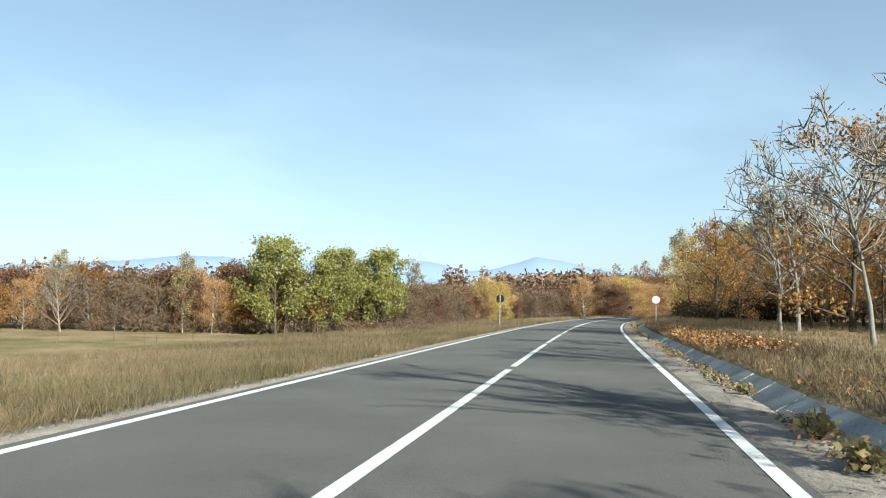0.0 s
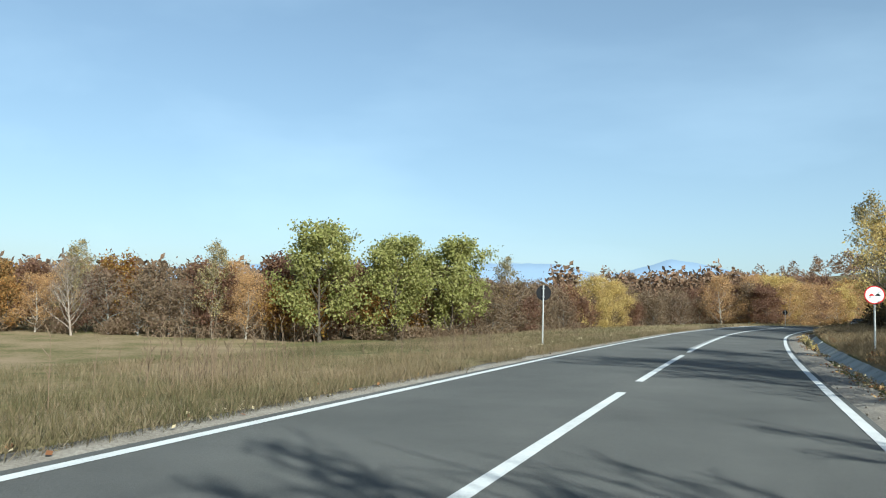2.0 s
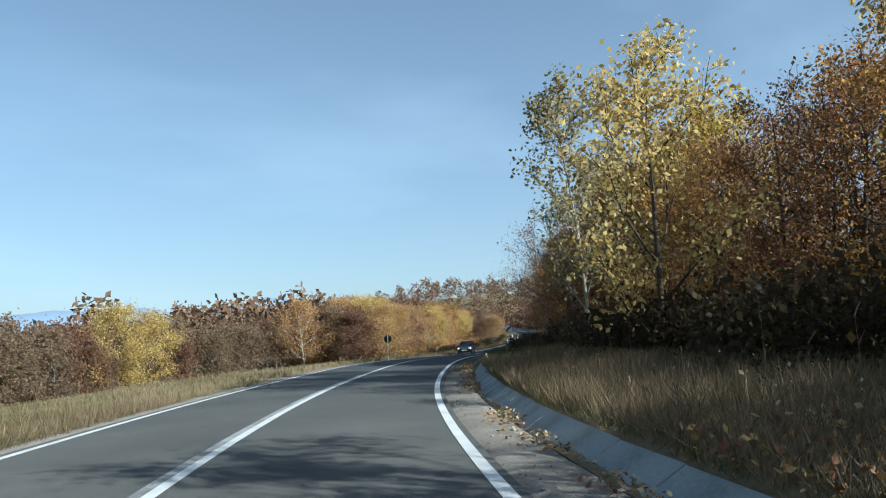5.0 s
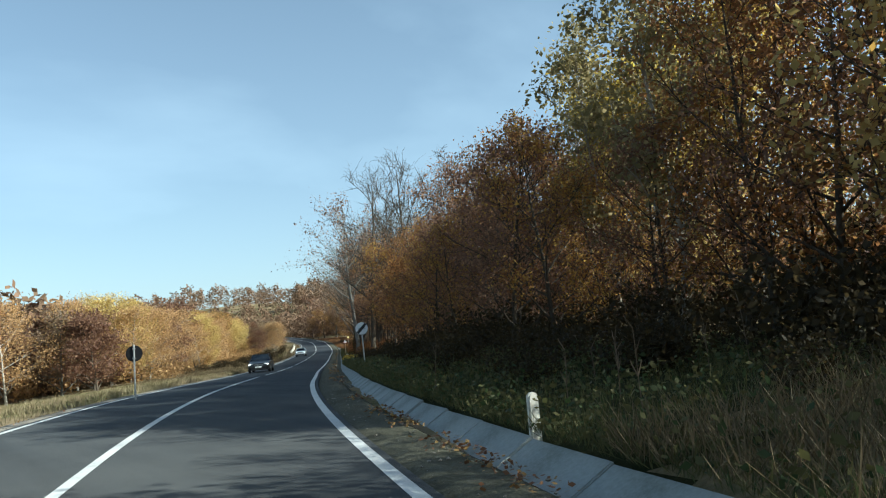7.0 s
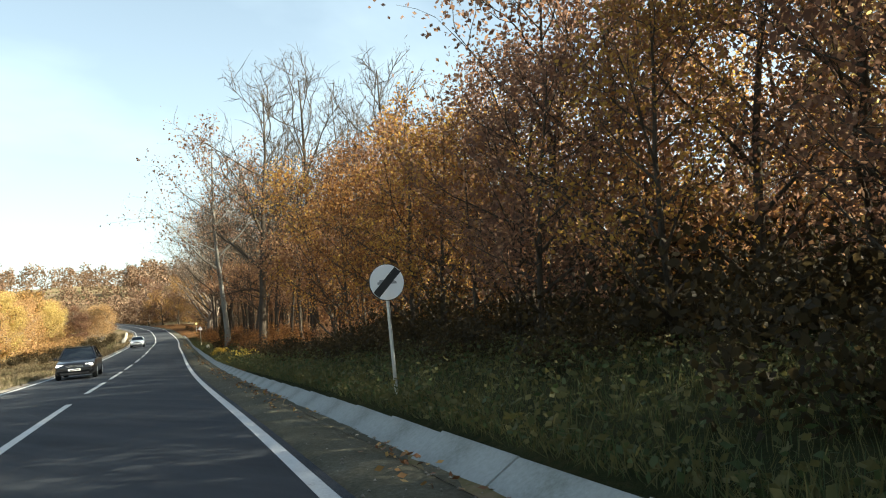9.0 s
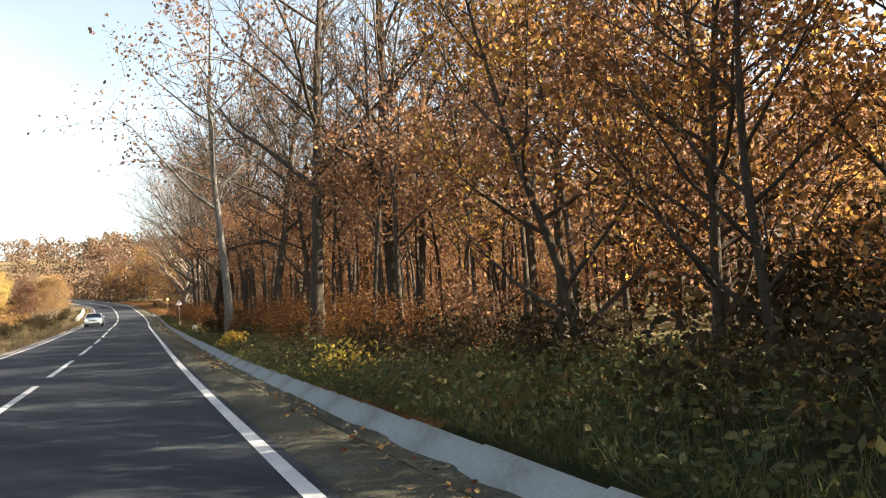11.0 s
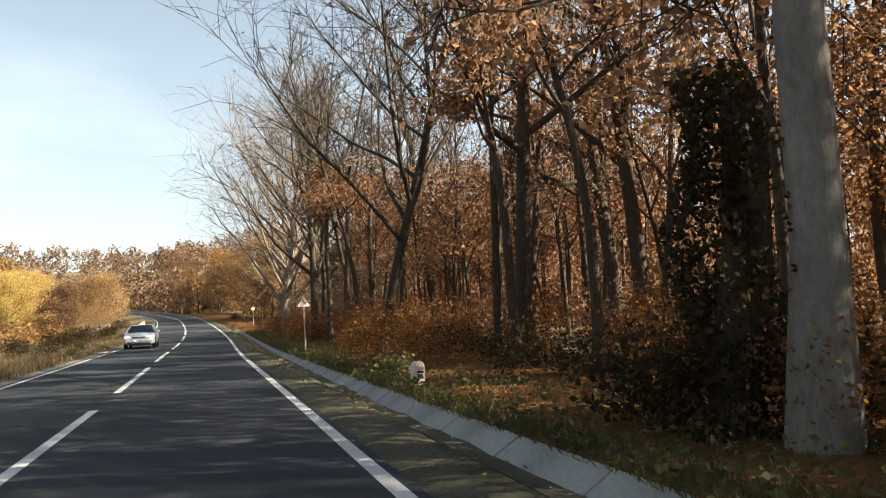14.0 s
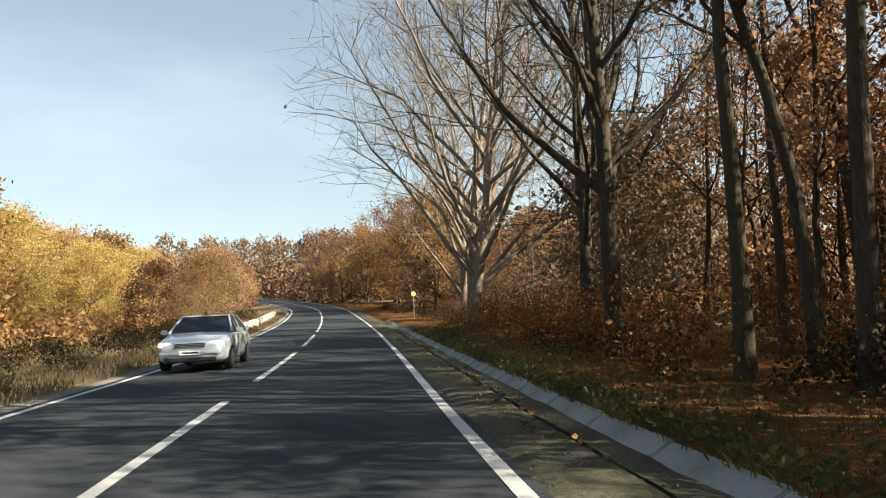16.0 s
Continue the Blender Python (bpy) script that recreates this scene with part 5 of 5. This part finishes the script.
# whitewashed kerb blocks on the outside of the bend
_rng = random.Random(6)
for k in range(15):
    s = 257 + 2.7 * k
    x, y = (float(v) for v in on_road(s, -5.1))
    root = tagged(new("kerb_block"), "whitewashed stone guard block beside the bend", "guard stone", "white blocks round the bend")
    bm = bmesh.new()
    box(bm, -0.22, 0.22, -0.85, 0.85, -0.2, 0.5, 0.06)
    for v in bm.verts:
        v.co += Vector((_rng.uniform(-0.015, 0.015), _rng.uniform(-0.02, 0.02), _rng.uniform(-0.015, 0.015)))
    part("block", bm, LIME, root)
    root.matrix_basis = pose(x, y, float(grade(s)) + 0.0, 0, 0, -road_heading(s))


# ---- cars ----
TYRE = plain("tyre_rubber", (0.02, 0.02, 0.02), 0.85)
RIM = plain("alloy_rim", (0.5, 0.5, 0.5), 0.3, 0.9)
CAR_GLASS, _n, _l, _b = material("tinted_car_glass", 0.05, 0.0, 0.6)
_b.inputs["Base Color"].default_value = (0.015, 0.02, 0.025, 1)
LAMP, _n, _l, _b = material("headlight", 0.1, 0.0, 0.6)
_b.inputs["Base Color"].default_value = (0.85, 0.87, 0.9, 1)
_b.inputs["Emission Color"].default_value = (1.0, 0.96, 0.88, 1)
_b.inputs["Emission Strength"].default_value = 0.9
TRIM = plain("black_plastic", (0.018, 0.018, 0.02), 0.6)


def paint(name, colour, metal):
    m, ns, ls, b = material(name, 0.32, metal, 0.5)
    nz = node(ns, "ShaderNodeTexNoise", Scale=3.0, Detail=4.0)
    r = ramp(ns, [(0.3, tuple(c * 0.85 for c in colour)), (0.7, colour)])
    ls.new(nz.outputs["Fac"], r.inputs[0])
    ls.new(r.outputs[0], b.inputs["Base Color"])
    b.inputs["Coat Weight"].default_value = 0.6
    return m


def loft(stations):
    """Rings of (y, half width, bottom, belt) skinned into a shell, front at -y."""
    rings = []
    for y, w, zb, zt in stations:
        half = [(0, zb), (w * 0.78, zb), (w * 0.96, zb + 0.10), (w, zb + (zt - zb) * 0.5), (w * 0.97, zt - 0.10), (w * 0.88, zt - 0.015), (0, zt + 0.02)]
        ring = [(x, y, z) for x, z in half] + [(-x, y, z) for x, z in half[-2:0:-1]]
        rings.append(ring)
    n = len(rings[0])
    bm = bmesh.new()
    vs = [[bm.verts.new(p) for p in ring] for ring in rings]
    for a, b in zip(vs, vs[1:]):
        for i in range(n):
            bm.faces.new((a[i], a[(i + 1) % n], b[(i + 1) % n], b[i]))
    bm.faces.new(vs[0][::-1])
    bm.faces.new(vs[-1])
    bmesh.ops.recalc_face_normals(bm, faces=bm.faces)
    for f in bm.faces:
        f.smooth = True
    return bm


def quad_panel(corners, mat, name, root, thick=0.02):
    """A thin solid panel over four corners."""
    a, b, c, d = (Vector(p) for p in corners)
    nrm = (b - a).cross(d - a).normalized() * thick
    bm = bmesh.new()
    lo = [bm.verts.new(p - nrm) for p in (a, b, c, d)]
    hi = [bm.verts.new(p) for p in (a, b, c, d)]
    bm.faces.new(hi)
    bm.faces.new(lo[::-1])
    for i in range(4):
        bm.faces.new((lo[i], lo[(i + 1) % 4], hi[(i + 1) % 4], hi[i]))
    bmesh.ops.recalc_face_normals(bm, faces=bm.faces)
    return part(name, bm, mat, root)


def car(m, body_mat, label, roof=1.41, lights=True):
    """A saloon, front at -y, wheels on z = 0."""
    root = tagged(new("car"), label, "car", "cars on the road")
    part("body", loft([(-2.27, 0.66, 0.36, 0.66), (-2.20, 0.78, 0.28, 0.74), (-2.0, 0.85, 0.22, 0.80), (-1.3, 0.88, 0.19, 0.90), (-0.95, 0.88, 0.18, 0.95), (0.4, 0.88, 0.18, 0.96), (1.5, 0.88, 0.19, 0.97), (2.0, 0.86, 0.24, 0.95), (2.2, 0.80, 0.30, 0.90), (2.27, 0.70, 0.36, 0.80)]), body_mat, root)
    lo = [(-0.80, -0.98, 0.92), (0.80, -0.98, 0.92), (0.80, 1.72, 0.94), (-0.80, 1.72, 0.94)]
    hi = [(-0.60, -0.22, roof - 0.03), (0.60, -0.22, roof - 0.03), (0.60, 1.05, roof - 0.03), (-0.60, 1.05, roof - 0.03)]
    for nm, a, b in (("windscreen", 0, 1), ("side_window", 1, 2), ("rear_window", 2, 3), ("side_window", 3, 0)):
        quad_panel((lo[a], lo[b], hi[b], hi[a]), CAR_GLASS, nm, root)
    bm = bmesh.new()
    box(bm, -0.62, 0.62, -0.26, 1.10, roof - 0.055, roof, 0.025)
    part("roof", bm, body_mat, root)
    for sx in (-1, 1):
        for (y0, z0, y1, z1) in ((-1.0, 0.93, -0.22, roof - 0.03), (0.42, 0.95, 0.42, roof - 0.03), (1.74, 0.95, 1.06, roof - 0.03)):
            p, q = np.array([sx * 0.815, y0, z0]), np.array([sx * 0.612, y1, z1])
            part("pillar", mesh_np("pillar", *tube([p, (p + q) / 2 + [0, 0, 0.012], q], [0.035, 0.032, 0.035], 6), body_mat, True), None, root)
        bm = bmesh.new()
        box(bm, sx * 0.98 - 0.09, sx * 0.98 + 0.09, -0.80, -0.68, 0.92, 1.05, 0.03)
        part("mirror", bm, body_mat, root)
        bm = bmesh.new()
        box(bm, sx * 0.61 - 0.17, sx * 0.61 + 0.17, -2.235, -2.08, 0.60, 0.735, 0.03)
        part("headlight", bm, LAMP if lights else WHITE, root, "bright headlight")
        for y in (-1.38, 1.32):
            wheel = bmesh.new()
            cyl(wheel, 0.315, 0.20, pose(sx * 0.79, y, 0.315, 0, 90, 0), 28)
            bmesh.ops.bevel(wheel, geom=[e for e in wheel.edges if e.is_manifold and e.calc_face_angle(0) > 1.0], offset=0.03, segments=2, affect="EDGES")
            t = part("wheel", wheel, TYRE, root, "black tyre")
            bm = bmesh.new()
            cyl(bm, 0.20, 0.02, pose(sx * 0.893, y, 0.315, 0, 90, 0), 20)
            cyl(bm, 0.05, 0.03, pose(sx * 0.90, y, 0.315, 0, 90, 0), 10)
            part("rim", bm, RIM, t)
    bm = bmesh.new()
    box(bm, -0.38, 0.38, -2.285, -2.20, 0.58, 0.70, 0.02)
    g = part("grille", bm, TRIM, root, "dark grille")
    for k in range(3):
        bm = bmesh.new()
        box(bm, -0.36, 0.36, -2.293, -2.283, 0.595 + 0.035 * k, 0.605 + 0.035 * k)
        part("grille_bar", bm, RIM, g)
    bm = bmesh.new()
    box(bm, -0.74, 0.74, -2.30, -2.12, 0.40, 0.53, 0.04)
    part("bumper", bm, body_mat, root)
    bm = bmesh.new()
    box(bm, -0.62, 0.62, -2.26, -2.12, 0.24, 0.385, 0.03)
    part("air_intake", bm, TRIM, root, "black lower intake")
    bm = bmesh.new()
    box(bm, -0.26, 0.26, -2.315, -2.302, 0.42, 0.52, 0.003)
    n = part("number_plate", bm, WHITE, root)
    bm = bmesh.new()
    box(bm, -0.18, 0.2, -2.318, -2.3155, 0.45, 0.49)
    part("bar", bm, BLACK, n)
    root.matrix_basis = m
    return root


def on_lane(s, d):
    x, y = (float(v) for v in on_road(s, d))
    return pose(x, y, float(grade(s)) + 0.006, 0, 0, -road_heading(s))


car(on_lane(231.6, -2.03), paint("silver_paint", (0.50, 0.55, 0.60), 0.25), "silver saloon car with lit headlights on the road")
car(on_lane(160.0, -1.75), paint("black_paint", (0.012, 0.012, 0.014), 0.2), "black car standing in the oncoming lane", 1.5)
